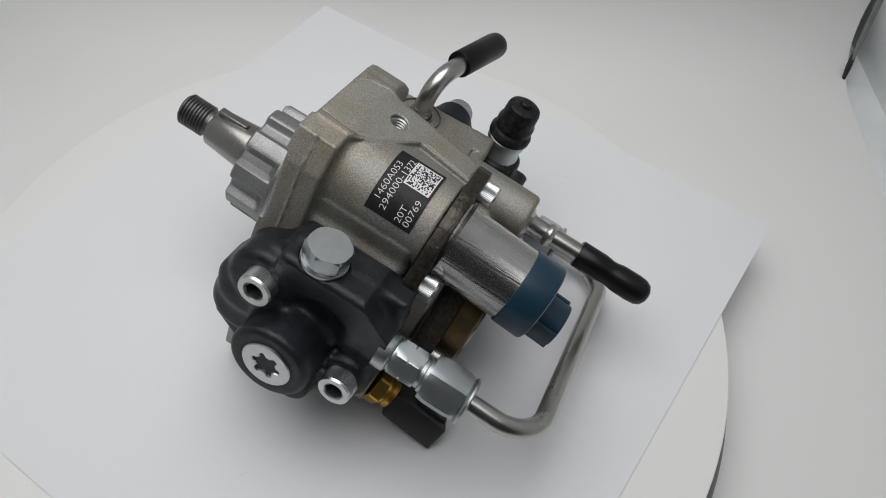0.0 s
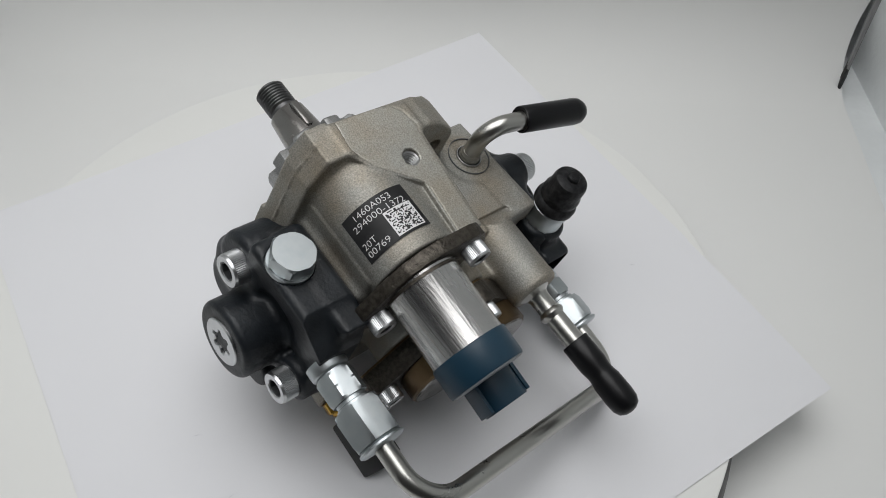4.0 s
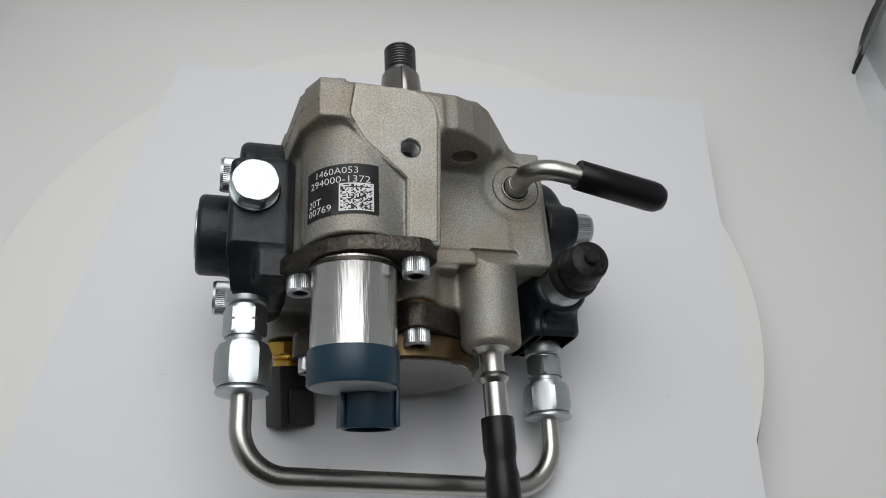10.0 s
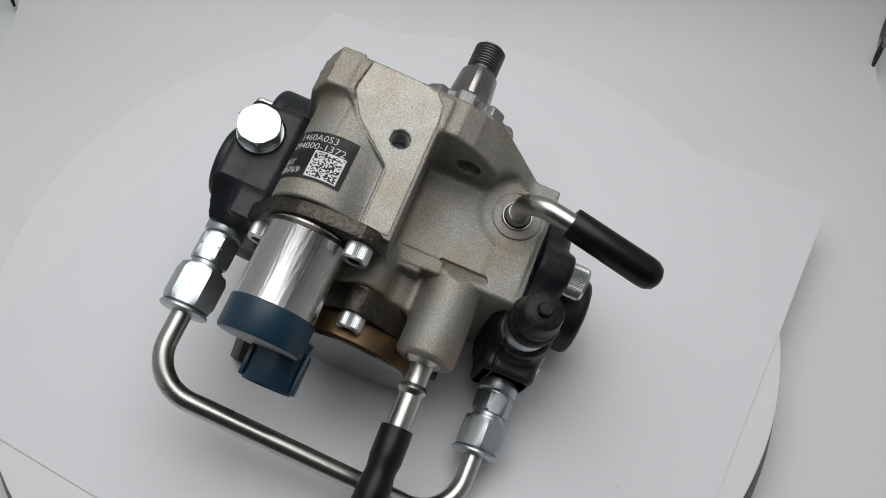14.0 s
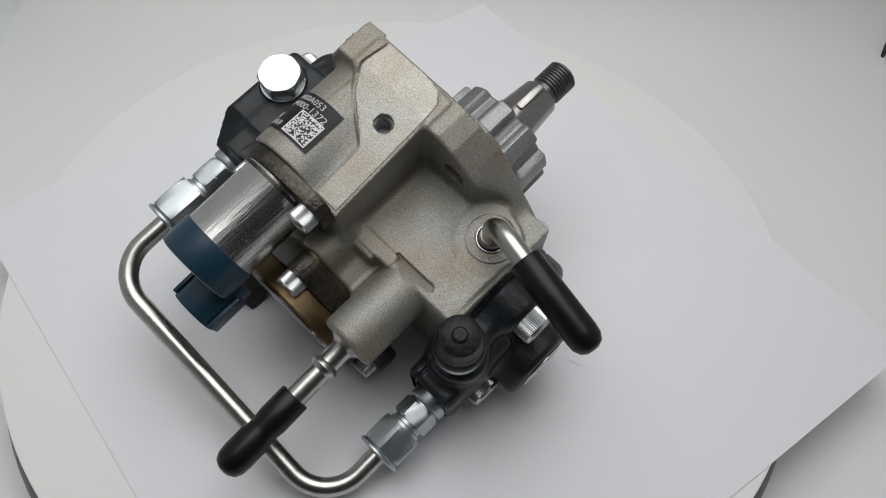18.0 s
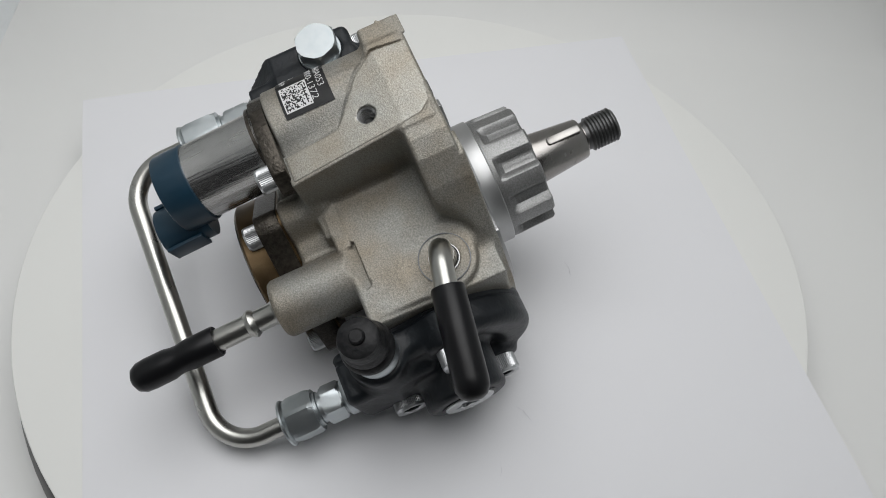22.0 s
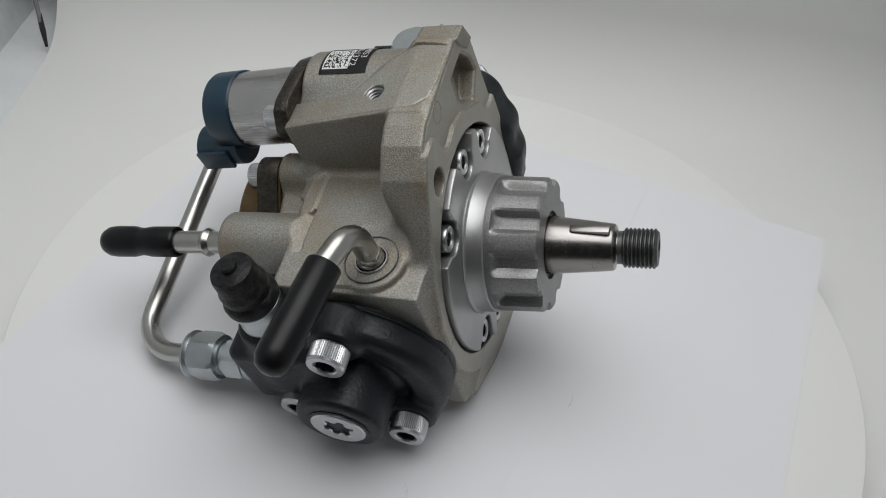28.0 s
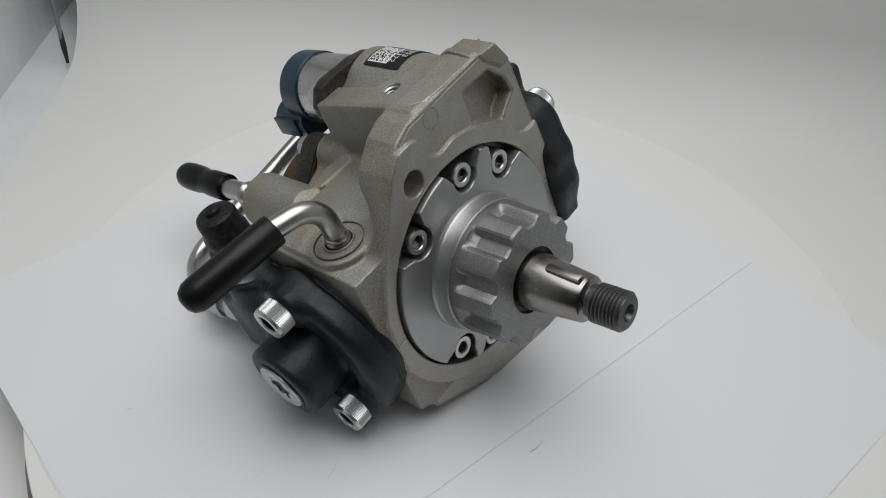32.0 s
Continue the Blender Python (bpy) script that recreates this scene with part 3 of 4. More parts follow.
def cap_screw(parent, origin, axis, r, h, hexw, label="", name="cap_screw", knurl=36, depth=None, inside=None):
    """A socket head cap screw: knurled head, hexagon socket."""
    depth = depth or h * 0.6
    n = int(knurl * 1.4) * 2
    def wave(a, hh):
        k = round(a / (2 * math.pi) * n)
        return 1.0 if (k % 2 or hh > h * 0.86 or hh < 0.05 * h) else 0.955
    bm = lathe([(0, 0), (r * 0.98, 0), (r, 0.06 * h), (r, 0.82 * h), (r * 0.985, 0.87 * h), (r * 0.93, h), (hexw * 0.66, h), (hexw * 0.60, h - 0.05 * h), (hexw * 0.60, h - depth), (0, h - depth)], origin, axis, n, wave=wave)
    ob = part(name, bm, BOLT, parent, label, smooth=30)
    # the hexagon socket stands inside the round bore as six flat walls
    m = frame_to(origin, axis)
    bm = bmesh.new()
    ro, ri = hexw * 0.605, hexw * 0.5 / math.cos(math.pi / 6)
    top, bot = h - 0.07 * h, h - depth + 0.02
    vo = [[bm.verts.new(m @ Vector((ro * math.cos(k * math.pi / 6), ro * math.sin(k * math.pi / 6), z))) for k in range(12)] for z in (top, bot)]
    def hexr(k):
        return ri if k % 2 == 0 else hexw * 0.5
    vi = [[bm.verts.new(m @ Vector((hexr(k) * math.cos(k * math.pi / 6), hexr(k) * math.sin(k * math.pi / 6), z))) for k in range(12)] for z in (top, bot)]
    for k in range(12):
        k2 = (k + 1) % 12
        bm.faces.new((vo[0][k], vo[0][k2], vi[0][k2], vi[0][k]))
        bm.faces.new((vi[0][k], vi[0][k2], vi[1][k2], vi[1][k]))
        bm.faces.new((vo[1][k], vi[1][k], vi[1][k2], vo[1][k2]))
        bm.faces.new((vo[0][k], vo[1][k], vo[1][k2], vo[0][k2]))
    bm.faces.new(vi[1])
    part("hex_socket", bm, inside or RECESS_SHADE, ob, "hexagon socket, coloured darker inside for the shade of its depth", smooth=0)
    return ob


def hex_profile(name, parent, origin, axis, across, h0, h1, material, label="", turn=0.0, chamfer=0.09, nick=False):
    """A hexagon with rounded-off corners at both ends."""
    n = 48
    ap = across / 2
    rc = ap / math.cos(math.pi / 6)
    def rad(a):
        b = (a + turn) % (math.pi / 3) - math.pi / 6
        return ap / math.cos(b)
    m = frame_to(origin, axis)
    bm = bmesh.new()
    rings = []
    mid = (h0 + h1) / 2
    steps = [(h0, ap * 1.02), (h0 + (h1 - h0) * chamfer, rc)]
    if nick:
        steps += [(mid - 0.4, rc), (mid - 0.15, ap * 1.09), (mid + 0.15, ap * 1.09), (mid + 0.4, rc)]
    for h, cap in steps + [(h1 - (h1 - h0) * chamfer, rc), (h1, ap * 1.03)]:
        rings.append([bm.verts.new(m @ Vector((min(rad(2 * math.pi * k / n), cap) * math.cos(2 * math.pi * k / n), min(rad(2 * math.pi * k / n), cap) * math.sin(2 * math.pi * k / n), h))) for k in range(n)])
    for a, b in zip(rings, rings[1:]):
        for k in range(n):
            bm.faces.new((a[k], a[(k + 1) % n], b[(k + 1) % n], b[k]))
    bm.faces.new(rings[0])
    bm.faces.new(rings[-1])
    return part(name, bm, material, parent, label, smooth=22)


# ---- front: bearing plate, hub, shaft ----
def plate_field(x, y, z):
    p = (x, y, z)
    d = f_cyl(p, 1, (0, 0), 44.7, -11, 2.2, 0.5)
    rr = np.sqrt(x * x + z * z)
    for cx, cz in ((-25.9, 28), (-6.2, 37.4), (24, 30.2), (25.4, -28.8), (8.7, -38.6), (-25.9, -28)):
        u = math.hypot(cx, cz)
        ux, uz = cx / u, cz / u
        along, across = x * ux + z * uz, -x * uz + z * ux
        wide = 6.4 + np.maximum(along - u, 0) * 0.75
        notch = np.maximum(np.abs(across) - wide, u - along)
        notch = np.minimum(notch, np.sqrt((x - cx) ** 2 + (z - cz) ** 2) - 6.4)
        d = np.maximum(d, -np.maximum(notch, -20 - y))
    return d


FRONT = cast_part("bearing_plate", (-47, -8, -47), (47, 4, 47), 0.5, plate_field, MACHINED, PUMP, "turned round front plate with screw notches", PF)
# dark-coloured backing disc paints the shade seen through the notches and rim gap
part("plate_shadow_ring", lathe([(0, -11.9), (45.5, -11.9), (45.5, -6.6), (0, -6.6)], (0, 0, 0), (0, 1, 0), 72), RECESS_SHADE, FRONT, "dark disc behind the plate, painting the shade in its notches and gap")
for cx, cz in ((-25.9, 28), (-6.2, 37.4), (24, 30.2), (25.4, -28.8), (8.7, -38.6), (-25.9, -28)):
    cap_screw(FRONT, (cx, -6.6, cz), (0, 1, 0), 5.0, 7.4, 4.6, knurl=28, depth=2.2, inside=SHAFT)
part("collar", lathe([(0, 1), (28.2, 1), (28.2, 2.6), (27.6, 3.0), (27.2, 3.6), (27.2, 9.4), (26.8, 9.8), (0, 9.8)], (AX, 0, 0), (0, 1, 0), 96), MACHINED, FRONT, "smooth turned collar")


def hub():
    lobes = 10
    def wave(a, h):
        f = 0.5 + 0.5 * math.cos(lobes * a + 3.0)
        k = max(0.0, min(1.0, (f - 0.12) / 0.55))
        k = k * k * (3 - 2 * k)
        depth = 0.125 * max(0.0, min(1.0, (h - 11.6) / 3.2)) ** 0.6
        return 1 - depth * (1 - k)
    bore = 13.2
    prof = [(bore, 9), (26.2, 9), (26.4, 10.4), (26.5, 11.6), (26.5, 12), (26.5, 12.6), (26.5, 13.2), (26.5, 14.0), (26.4, 14.9), (26.2, 22), (26.0, 28.2), (25.3, 29.1), (bore, 29.1), (bore, 9)]
    ob = part("hub", lathe(prof, (AX, 0, 0), (0, 1, 0), 192, wave=wave), HUBCAST, PUMP, "cast lobed hub around the drive shaft", PF, smooth=28)
    ring_part("oil_seal", 10.4, 13.6, 23, 27.9, (AX, 0, 0), (0, 1, 0), RUBBER, ob, "black oil seal ring")
    return ob


hub()
SHAFT_OB = part("drive_shaft", lathe([(0, 10), (11.2, 10), (11.2, 31.0), (10.9, 33), (8.9, 52.8), (8.4, 53.5), (7.0, 53.7), (6.2, 54.4), (6.2, 57), (0, 57)], (AX, 0, 0), (0, 1, 0), 64), SHAFT, PUMP, "tapered ground steel drive shaft", PF)
part("thread", lathe([(0, 54.5), (6.2, 54.6), (6.3, 56.4)] + threads(7.5, 56.6, 68.4, 1.5, 0.75) + [(6.4, 69.1), (3.4, 69.3), (2.6, 67.4), (0, 66)], (AX, 0, 0), (0, 1, 0), 48), THREAD, SHAFT_OB, "dark thread at the shaft's end")
part("key", prism([(-1.8, 38.4), (-1.2, 37.6), (1.2, 37.6), (1.8, 38.4), (1.8, 52.2), (-1.8, 52.2)], 6.5, 11.3, (AX, 0, 0), (0, 0, 1), (0, 1, 0), 0.35), SHAFT, SHAFT_OB, "woodruff key", pose(0, 0, 0, 0, 0, 0))


# ---- side heads ----
A_BOLTS = ((-16.3, 18.0), (-59.2, -7.6))
B_BOLTS = ((-32.4, 25.2), (-18.2, -25), (-58.9, -11.5))


def head_a_field(x, y, z):
    p = (x, y, z)
    outline = [(-20, 39.6), (-3, 15), (5, -8), (2.5, -26), (-12, -37), (-45, -40), (-62, -22), (-67, 8), (-67, 39.6)]
    d = f_extrude(f_poly(y[0], z[0], outline)[None], x, -62.5, -49.5, 3.0)
    d = blend(d, f_cyl(p, 0, (-33, -3), 34.5, -62, -49.5, 3.5), 2)
    block = f_box(p, (-73, -68, 3), (-50, -19, 40.2), 3.2)
    block = np.maximum(block, ((-y - 54) + (z - 40.2)) * 0.707)
    block = np.maximum(block, ((-x - 73) + 0.22 * (38 - z)) * 0.976)
    d = blend(d, block, 3)
    d = blend(d, f_cyl(p, 0, (A_BOLTS[0][0] + 1, A_BOLTS[0][1] - 3), 14.5, -69.5, -50, 3.5), 3.5)
    d = blend(d, f_cyl(p, 0, (-10, 4), 13.8, -68, -50, 4), 3)
    d = blend(d, f_cyl(p, 0, (-9.5, -10), 13.6, -67, -50, 4), 4)
    d = carve(d, f_cyl(p, 0, (-40, 13), 9.5, -90, -66.5, 3), 5)
    d = blend(d, f_cyl(p, 0, (-33, -4.5), 16.8, -84.5, -60, 2.6), 4)
    d = blend(d, f_cyl(p, 0, A_BOLTS[1], 9.5, -69.5, -55, 2), 5)
    d = blend(d, f_cyl(p, 0, (-40, -33), 9, -69, -55, 2), 5)
    return np.maximum(d, -f_cyl(p, 2, (-64, -33), 9.3, 38.9, 60))


HEAD_A = cast_part("side_head", (-88, -74, -45), (-46, 8, 44), 0.62, head_a_field, BLACK, PUMP, "black coated cast side head", PF)


def head_b_field(x, y, z):
    p = (x, y, z)
    d = f_cyl(p, 0, (-35, -4.5), 35.2, 47.5, 66.6, 5.0)
    d = carve(d, f_cyl(p, 0, (-38, -6), 23, 64.0, 90, 2), 5)
    d = blend(d, f_box(p, (50, -78.6, -15), (72, -40, 19), 4.0), 5)
    d = blend(d, f_cyl(p, 2, (60.5, -60), 11.5, -6, 29, 2.5), 4)
    d = blend(d, f_cyl(p, 0, (-36, -4.5), 16.8, 58, 84.2, 2.6), 4)
    for by, bz in B_BOLTS:
        d = blend(d, f_cyl(p, 0, (by, bz), 9.4, 55, 69.3, 2), 3.5)
    d = np.maximum(d, -np.maximum(np.abs(x - 54.8) - 0.5, -(d + 0.7)))
    return d


HEAD_B = cast_part("side_head", (44, -78, -45), (88, 8, 44), 0.62, head_b_field, BLACK, PUMP, "black coated cast side head", PF)

def star_plug(origin, axis):
    """A round plug face with a six-pointed recess."""
    n = 72
    m = frame_to(origin, axis)
    def ring(f, h):
        return [m @ Vector((f(2 * math.pi * k / n) * math.cos(2 * math.pi * k / n), f(2 * math.pi * k / n) * math.sin(2 * math.pi * k / n), h)) for k in range(n)]
    def star(a):
        return 5.0 + 1.1 * max(-0.8, min(0.85, 1.4 * math.cos(6 * a)))
    bm = bmesh.new()
    rows = [ring(f, h) for f, h in ((lambda a: 10.4, 80), (lambda a: 10.4, 84.9), (lambda a: 10.0, 85.3), (lambda a: star(a) + 0.5, 85.3), (star, 84.9), (star, 81.0))]
    vs = [[bm.verts.new(p) for p in r] for r in rows]
    for u, v in zip(vs, vs[1:]):
        for k in range(n):
            bm.faces.new((u[k], u[(k + 1) % n], v[(k + 1) % n], v[k]))
    return bm


for head, sx, yc, bolts in ((HEAD_A, -1, -33, A_BOLTS), (HEAD_B, 1, -36, B_BOLTS)):
    plug = part("plug", star_plug((0, yc, -4.5), (sx, 0, 0)), BOLT, head, "zinc plug with a recessed star socket", smooth=25)
    # shade at the bottom of the star recess is put in as a dark disc
    part("star_socket", lathe([(0, 81.2), (7.2, 81.2), (7.2, 81.6), (0, 81.6)], (0, yc, -4.5), (sx, 0, 0), 24), RECESS_SHADE, plug, "floor of the star socket, coloured dark for shade")
    part("plug_gap", lathe([(10.4, 80), (11.6, 80), (11.6, 84.55), (10.4, 84.55), (10.4, 80)], (0, yc, -4.5), (sx, 0, 0), 48), RUBBER, plug, "dark ring round the plug")
    for by, bz in bolts:
        cap_screw(head, (sx * 68.5, by, bz), (sx, 0, 0), 7.0, 8.2, 6.6, knurl=40)

# hexagon plug on top of one head
cap = hex_profile("hex_plug", HEAD_A, (-64, -33, 0), (0, 0, 1), 16.0, 41.4, 48.2, ZINC, "bright zinc hexagon plug", 0.15, 0.14)
part("washer", lathe([(0, 39), (9, 39), (9.2, 39.4), (9.2, 40.6), (9, 41), (8.0, 41), (8.0, 41.8), (0, 41.8)], (-64, -33, 0), (0, 0, 1), 48), ZINC, cap, "sealing washer")

# capped outlet fitting on the other head
fit = part("outlet_fitting", lathe([(0, 26), (8.9, 26), (9.1, 27), (9.1, 31), (8.4, 32), (8.4, 36.5), (9.3, 37), (9.3, 39), (8.6, 39.6), (7.4, 44), (0, 44)], (60.3, -60, 0), (0, 0, 1), 40), ZINC, HEAD_B, "zinc outlet fitting")
part("dust_cap", lathe([(0, 39.6), (9.3, 39.6), (9.9, 40.2), (10.0, 42.6), (9.4, 43.8), (8.6, 44.6), (8.5, 45.4), (8.9, 46.4), (8.9, 48.6), (8.3, 50.0), (8.0, 51.2), (7.9, 55.6), (7.4, 57.2), (6.2, 58.0), (3.0, 58.3), (2.8, 59.6), (2.2, 60.2), (0, 60.2)], (60.3, -60, 0), (0, 0, 1), 48), SCUFFED, fit, "scuffed black rubber dust cap")

# ---- control valve ----
PX, PZ, TURN = -27.2, 48.2, radians(31)   # the valve's flange


def valve_outline():
    pts = [(29, -4), (29, 4), (26, 7.5), (12, 15.5), (4, 18.2), (-4, 18.2), (-12, 15.5), (-26, 7.5), (-29, 4), (-29, -4), (-26, -7.5), (-12, -15.5), (-4, -18.2), (4, -18.2), (12, -15.5), (26, -7.5)]
    c, s = math.cos(TURN), math.sin(TURN)
    return [(PX + u * c - v * s, PZ + u * s + v * c) for u, v in pts]


VALVE = part("valve_plate", prism(valve_outline(), 60.2, 66.0, (0, 0, 0), (0, -1, 0), (0, 0, 1), 0.6), OILED, PUMP, "oily dark steel valve flange", PF)
for s in (1, -1):
    cap_screw(PUMP, (PX + s * 22.0 * math.cos(TURN), -66.0, PZ + s * 22.0 * math.sin(TURN)), (0, -1, 0), 4.9, 6.2, 4.8, "knurled socket screw", knurl=32).matrix_basis = PF
ring_part("valve_lip", 15.4, 16.5, 65.9, 67.2, VBASE, VAXIS, OILED, VALVE, "dark lip round the valve body")
part("control_valve", lathe([(0, 60), (15.6, 60), (15.6, 67), (15.2, 68), (15.2, 97.5), (0, 97.5)], VBASE, VAXIS, 96), BRUSHED, PUMP, "turned steel control valve body", PF)
CAPB = part("valve_cap", lathe([(0, 95.8), (15.7, 95.8), (16.0, 96.2), (16.0, 107.4), (15.6, 108.2), (0, 108.3)], VBASE, VAXIS, 72), BLUE, PUMP, "dark blue plastic valve cap", PF)
CX, CZ = -20.6, 36.4
CBASE = VBASE + Vector((CX - VX, 0, CZ - VZ))


part("end_face", lathe([(0, 108.0), (15.0, 108.0), (15.0, 108.4), (14.7, 108.6), (0, 108.6)], VBASE, VAXIS, 64), PALE, CAPB, "pale flat end face")


def socket_shell():
    """An open oval socket with a wall."""
    outer = [(9.6 * math.cos(a) * (1 - 0.10 * math.sin(a) ** 2), 8.2 * math.copysign(abs(math.sin(a)) ** 0.8, math.sin(a))) for a in np.linspace(0, 2 * math.pi, 48, endpoint=False)]
    inner = [(x * 0.86, y * 0.84) for x, y in outer]
    m = frame_to(CBASE, VAXIS)
    bm = bmesh.new()
    rings = [[bm.verts.new(m @ Vector((x, y, h))) for x, y in o] for o, h in ((outer, 100), (outer, 119.4), ([(x * 0.97, y * 0.97) for x, y in outer], 119.9), (inner, 119.9), (inner, 109.5))]
    for a, b in zip(rings, rings[1:]):
        for k in range(len(a)):
            bm.faces.new((a[k], a[(k + 1) % len(a)], b[(k + 1) % len(a)], b[k]))
    bm.faces.new(rings[0])
    bm.faces.new(rings[-1])
    return bm


for sx in (-1, 1):
    part("guide_rib", prism([(-0.8, -4.5), (0.8, -4.5), (0.8, 4.5), (-0.8, 4.5)], 104, 119.2, CBASE + Vector((sx * 9.8, 0, 0)), VAXIS, (0, 0, 1), 0.3), BLUE, CAPB, "guide rib")


part("connector", socket_shell(), BLUE, CAPB, "dark blue electrical connector socket")

# ---- feed pump at the back ----
def hull(circles, n=72):
    """The outline of a band stretched round some circles of x, y, radius."""
    out = []
    for k in range(n):
        a = 2 * math.pi * k / n
        u = (math.cos(a), math.sin(a))
        x, y, r = max(circles, key=lambda c: c[0] * u[0] + c[1] * u[1] + c[2])
        p = (x + r * u[0], y + r * u[1])
        if not out or math.dist(p, out[-1]) > 0.05:
            out.append(p)
    return out


LUGS = ((-2.2, 33.5), (-36.6, -8.5), (30, -16))
FEED = part("feed_cover", prism(hull([(-1, 2, 30)] + [(x, z, 7.4) for x, z in LUGS]), 74, 83.4, (0, 0, 0), (0, -1, 0), (0, 0, 1), 0.7), OILED, PUMP, "dark oily feed pump plate", PF)
part("gasket", prism(hull([(-1, 2, 29.4)] + [(x, z, 6.8) for x, z in LUGS]), 73, 74.1, (0, 0, 0), (0, -1, 0), (0, 0, 1)), BRONZE, FEED, "thin brown gasket")
part("bronze_ring", lathe([(0, 83.3), (29.5, 83.3), (29.8, 83.7), (29.8, 92), (29.0, 92.9), (0, 92.9)], (-1, 0, 2), (0, -1, 0), 80), BRONZE, FEED, "bronze cover ring")
part("rear_face", lathe([(0, 92.8), (28.4, 92.8), (28.2, 93.5), (0, 93.5)], (-1, 0, 2), (0, -1, 0), 80), SHAFT, FEED, "smooth grey rear face")
for bx, bz in LUGS:
    cap_screw(FEED, (bx, -83.4, bz), (0, -1, 0), 5.0, 6.0, 5.0, knurl=32)

# ---- temperature sensor ----
SD = Vector((0.08, -0.965, -0.25))
SO = Vector((-44.2, -69, -32.4))
SENS = hex_profile("sensor_body", PUMP, SO, SD, 15.5, 0, 5.5, BRASS, "yellow brass sensor body", 0.2)
SENS.matrix_basis = PF
part("sensor_collar", lathe([(0, 5), (6.2, 5), (6.6, 5.6), (6.6, 7), (5.8, 7.4), (6.4, 8.2), (6.4, 10.6), (0, 10.6)], SO, SD, 40), BRASS, SENS, "brass crimped collar")
plug = part("sensor_plug", prism([(-8.0, -6.5), (6.5, -7.5), (9.0, -6), (9.0, 6.0), (-8.0, 6.0)], 10.4, 36.5, SO, SD, (0.45, 0, 0.9), 1.0), GREYPL, SENS, "dark grey plastic plug housing")
part("latch", prism([(-4.5, 6), (4.5, 6), (4.5, 8.2), (-4.5, 8.2)], 20, 35, SO, SD, (0.45, 0, 0.9), 0.6), GREYPL, plug, "latch rib")

# ---- return tube with cap ----
t0, t1 = Vector((28.3, -86, 28.6)), Vector((29.7, -145.5, 27.6))
way = (t1 - t0).normalized()
TUBE = part("inlet_tube", lathe([(0, 0), (8.6, 0), (8.4, 1.2), (5.0, 3.6), (4.5, 5), (4.5, 11.2), (5.4, 12.4), (5.7, 13.3), (5.4, 14.2), (4.5, 15.4), (4.5, 40), (0, 40)], t0, way, 48), PIPE, PUMP, "plated steel inlet tube with a bead", PF)
part("tube_cap", lathe([(0, 28.6), (4.9, 28.6), (5.9, 28.2), (6.2, 28.7), (6.2, 40), (5.6, 44), (5.7, 46), (6.3, 49), (6.4, 57), (6.1, 60.5), (4.9, 63), (2.6, 64.4), (0, 64.8)], t0, way, 48), RUBBER, TUBE, "black rubber tube cap")

# ---- return elbow with cap ----
SX, SY, SZ = SEAT
ELB = part("return_elbow", sweep(rounded_path([(SX, SY, 34), (SX + 0.2, SY, 57.6), (62, -26.4, 59.6)], 11.5, 14), 4.1, 24), PIPE, PUMP, "bent plated return pipe", PF)
part("elbow_seat", lathe([(5.6, 34), (5.9, 34), (5.9, SZ + 0.15), (5.5, SZ + 0.15), (5.2, SZ - 1.2), (5.6, 34)], (SX, SY, 0), (0, 0, 1), 40), MACHINED, ELB, "turned seat ring")
ring_part("seat_seam", 9.6, 9.95, SZ - 1.6, SZ + 0.08, (SX, SY, 0), (0, 0, 1), RECESS_SHADE, ELB, "thin dark seam round the seat")
# a dark plug paints the shade between pipe and seat
part("seat_floor", lathe([(0, 34), (5.6, 34), (5.6, SZ - 1.6), (0, SZ - 1.6)], (SX, SY, 0), (0, 0, 1), 32), RECESS_SHADE, ELB, "dark filler coloured as the shade in the gap round the pipe")
part("collar", lathe([(0, 35), (4.9, 35), (5.0, SZ - 0.2), (4.9, SZ + 1.2), (4.5, SZ + 1.8), (4.6, SZ + 2.6), (4.2, SZ + 3.6), (0, SZ + 3.6)], (SX, SY, 0), (0, 0, 1), 32), PIPE, ELB, "swaged collar")
e0, e1 = Vector((56, -24.8, 59.5)), Vector((88.6, -30.5, 57.6))
part("elbow_cap", lathe([(0, 2.2), (4.6, 2.2), (5.7, 1.9), (6.0, 2.4), (6.1, 20), (6.2, 34), (5.9, 37), (4.5, 39.6), (2.3, 40.8), (0, 41)], e0, e1 - e0, 48), RUBBER, ELB, "black rubber pipe cap")

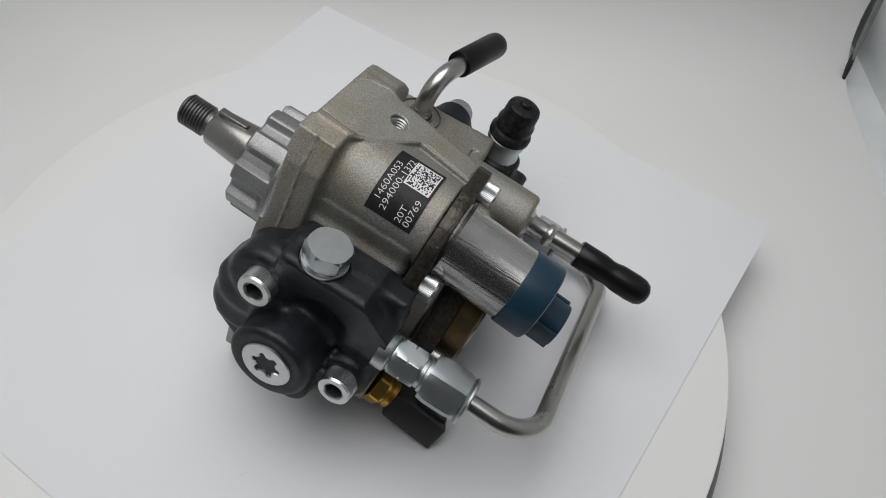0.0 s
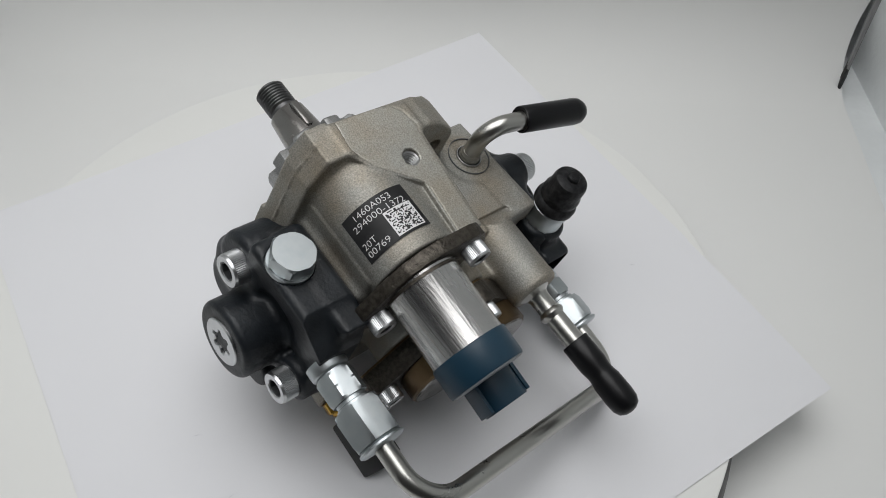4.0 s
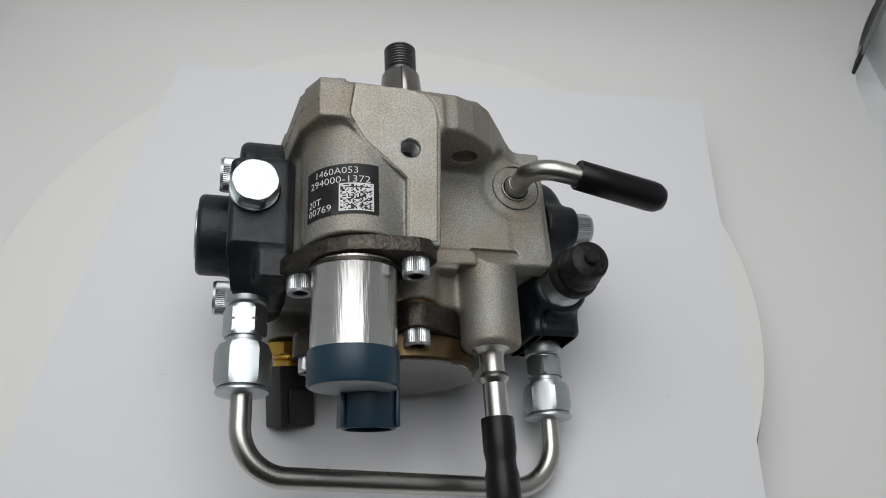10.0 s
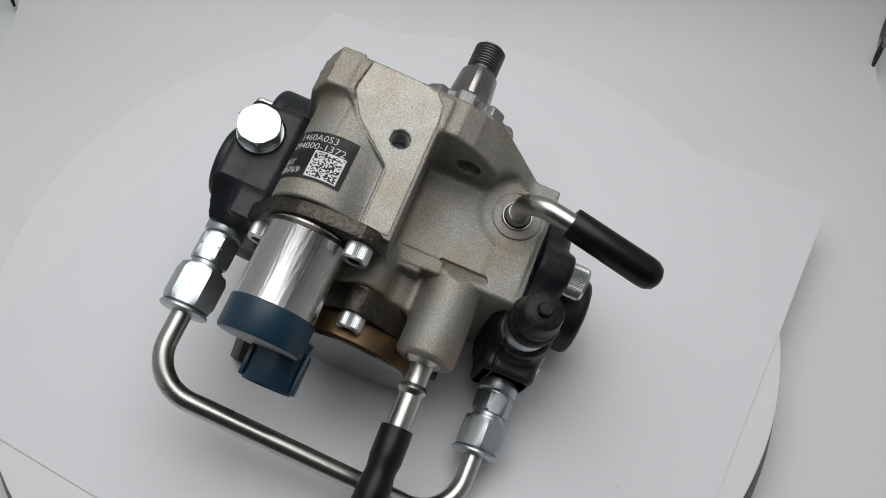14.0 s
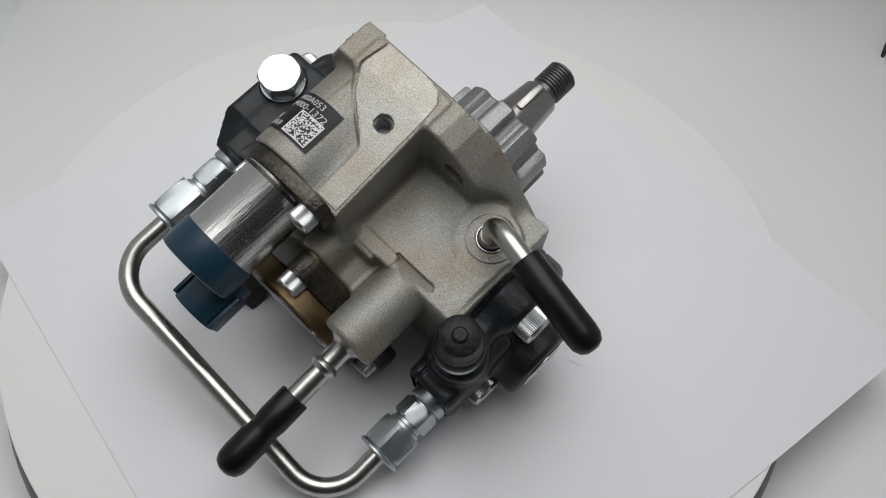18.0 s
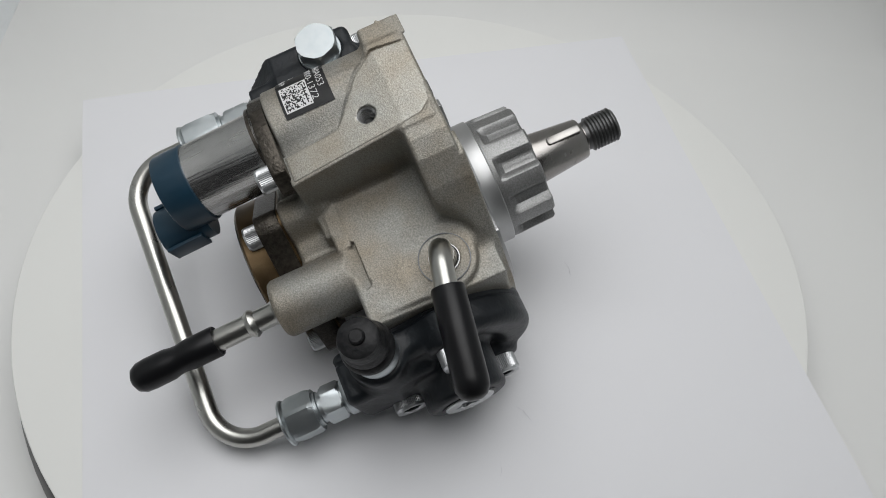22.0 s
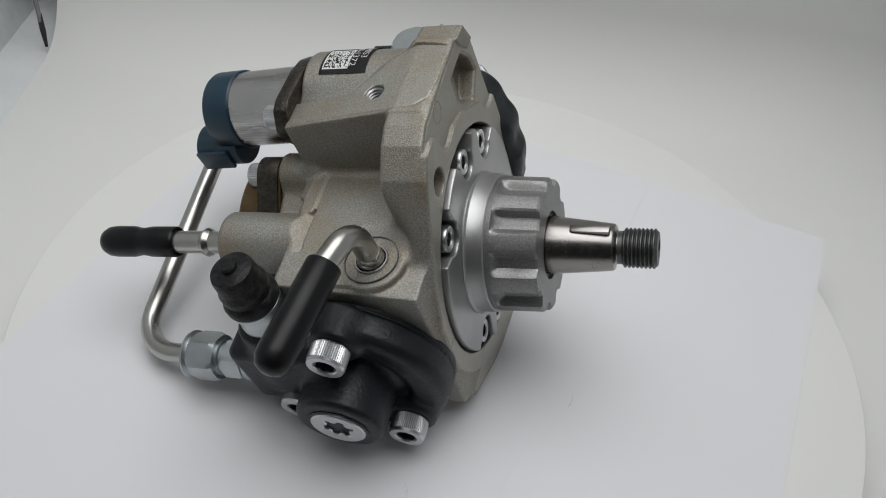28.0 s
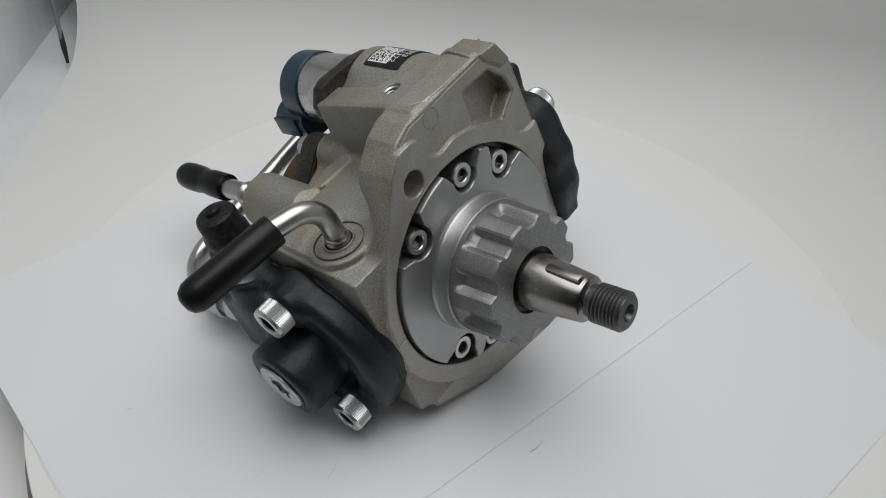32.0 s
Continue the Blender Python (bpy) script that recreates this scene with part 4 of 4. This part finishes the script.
# ---- high-pressure pipe between the heads ----
AZ, BZ2, BXP = 16.2, -2.2, 62.4
PIPE_OB = part("pressure_pipe", sweep(rounded_path([(-64, -98, AZ), (-64, -133.0, AZ - 1), (BXP, -136.4, BZ2 - 1), (BXP, -100, BZ2)], 18, 14), 4.0, 24), PIPE, PUMP, "bent high-pressure pipe between the side heads", PF)
for x, z, y0, turns, a1, n1, wide in ((-64, AZ, -67.5, (0.94, 0.0), 16.2, 34.4, 18.0), (BXP, BZ2, -78.0, (0.1, 0.5), 13.0, 27.6, 17.2)):
    part("neck", lathe([(0, -2), (8.0, -2), (8.0, 2.6), (7.6, 3.2), (6.6, 3.6), (6.6, 4.4), (0, 4.4)], (x, y0, z), (0, -1, 0), 40), ZINC, PIPE_OB, "zinc neck")
    hex_profile("adapter_nut", PIPE_OB, (x, y0, z), (0, -1, 0), 14.4, 4.2, a1 - 0.6, ZINC, "zinc adapter hexagon", turns[0], 0.1, nick=x < 0)
    part("adapter_thread", lathe([(0, a1 - 0.5), (6.4, a1 - 0.5), (6.4, a1 + 1.0), (7.2, a1 + 1.4), (7.2, a1 + 4), (0, a1 + 4)], (x, y0, z), (0, -1, 0), 40), ZINC, PIPE_OB, "zinc spigot")
    hex_profile("union_nut", PIPE_OB, (x, y0, z), (0, -1, 0), wide, a1 + 2.6, n1, ZINC, "zinc union nut", turns[1], 0.17)
    part("ferrule", lathe([(0, n1 - 0.2), (8.2, n1 - 0.2), (8.6, n1 + 0.4), (9.7, n1 + 1.2), (9.7, n1 + 2), (9.0, n1 + 2.5), (5, n1 + 2.8), (0, n1 + 2.8)], (x, y0, z), (0, -1, 0), 40), ZINC, PIPE_OB, "pressed collar behind the nut")


# ---- printed label on the round housing ----
def wrap(bm, r):
    """Bends a flat drawing (u along the text, v up the page) round the valve bore."""
    for v in bm.verts:
        a = radians(163) - v.co.x / 18.0
        rr = r + v.co.z
        v.co = Vector((BX + rr * math.cos(a), -53.2 + v.co.y, BZ + rr * math.sin(a)))
    return bm


def label_plate():
    bm = bmesh.new()
    nu, nv, w, h = 40, 4, 28.6, 19.2
    cols = []
    for i in range(nu + 1):
        cols.append([bm.verts.new((w * i / nu, h * j / nv, 0)) for j in range(nv + 1)])
    for i in range(nu):
        for j in range(nv):
            bm.faces.new((cols[i][j], cols[i + 1][j], cols[i + 1][j + 1], cols[i][j + 1]))
    bmesh.ops.solidify(bm, geom=bm.faces[:], thickness=0.15)
    return part("label_plate", wrap(bm, 18.35), LABEL, BODY, "black printed label")


LAB = label_plate()


def text_part(body, size, u, v, stretch=1.0):
    cu = bpy.data.curves.new("text", "FONT")
    cu.body, cu.size, cu.extrude, cu.offset, cu.resolution_u = body, size, 0.03, -0.045, 3
    tmp = new("text", cu)
    dg = bpy.context.evaluated_depsgraph_get()
    me = bpy.data.meshes.new_from_object(tmp.evaluated_get(dg))
    bm = bmesh.new()
    bm.from_mesh(me)
    bpy.data.objects.remove(tmp)
    bpy.data.meshes.remove(me)
    bpy.data.curves.remove(cu)
    w = max(x.co.x for x in bm.verts) - min(x.co.x for x in bm.verts)
    for x in bm.verts:
        x.co.x = x.co.x * stretch + u
        x.co.y += v
    return part("lettering", wrap(bm, 18.45), PRINT, LAB, "white printed characters " + body, smooth=0)


text_part("1460A053", 3.7, 4.6, 15.4, 1.1)
text_part("294000-1372", 3.7, 2.4, 11.9, 1.18)
text_part("20T", 3.7, 1.4, 4.9, 1.1)
text_part("00769", 3.7, 1.4, 1.5, 1.15)


def code_patch():
    """A square of small pale printed cells."""
    bm = bmesh.new()
    rnd = random.Random(11)
    n, u0, v0, w, h = 23, 14.6, 1.0, 12.0, 10.6
    for i in range(n):
        for j in range(n):
            edge = i in (0, n - 1) or j in (0, n - 1)
            if edge or rnd.random() < 0.52:
                bm.faces.new([bm.verts.new((u0 + w * (i + a) / n, v0 + h * (j + b) / n, 0)) for a, b in ((0, 0), (1, 0), (1, 1), (0, 1))])
    bmesh.ops.remove_doubles(bm, verts=bm.verts, dist=0.01)
    bmesh.ops.solidify(bm, geom=bm.faces[:], thickness=0.05)
    part("printed_square", wrap(bm, 18.45), PRINT, LAB, "pale printed square of small cells", smooth=0)


code_patch()


def motions():
    """The plate turns steadily and carries the paper and the pump."""
    steps = [float(t) for t in range(0, 33)]
    walk(TURNTABLE, [(t, pose(0, 0, FLOOR, 0, 0, RATE * t)) for t in steps])
    for sheet in PAPERS:
        walk(sheet, [(t, pose(0, 0, 0, 0, 0, RATE * t)) for t in steps])
    walk(PUMP, [(t, pose(0, 0, 0, 0, 0, RATE * t)) for t in steps])


motions()
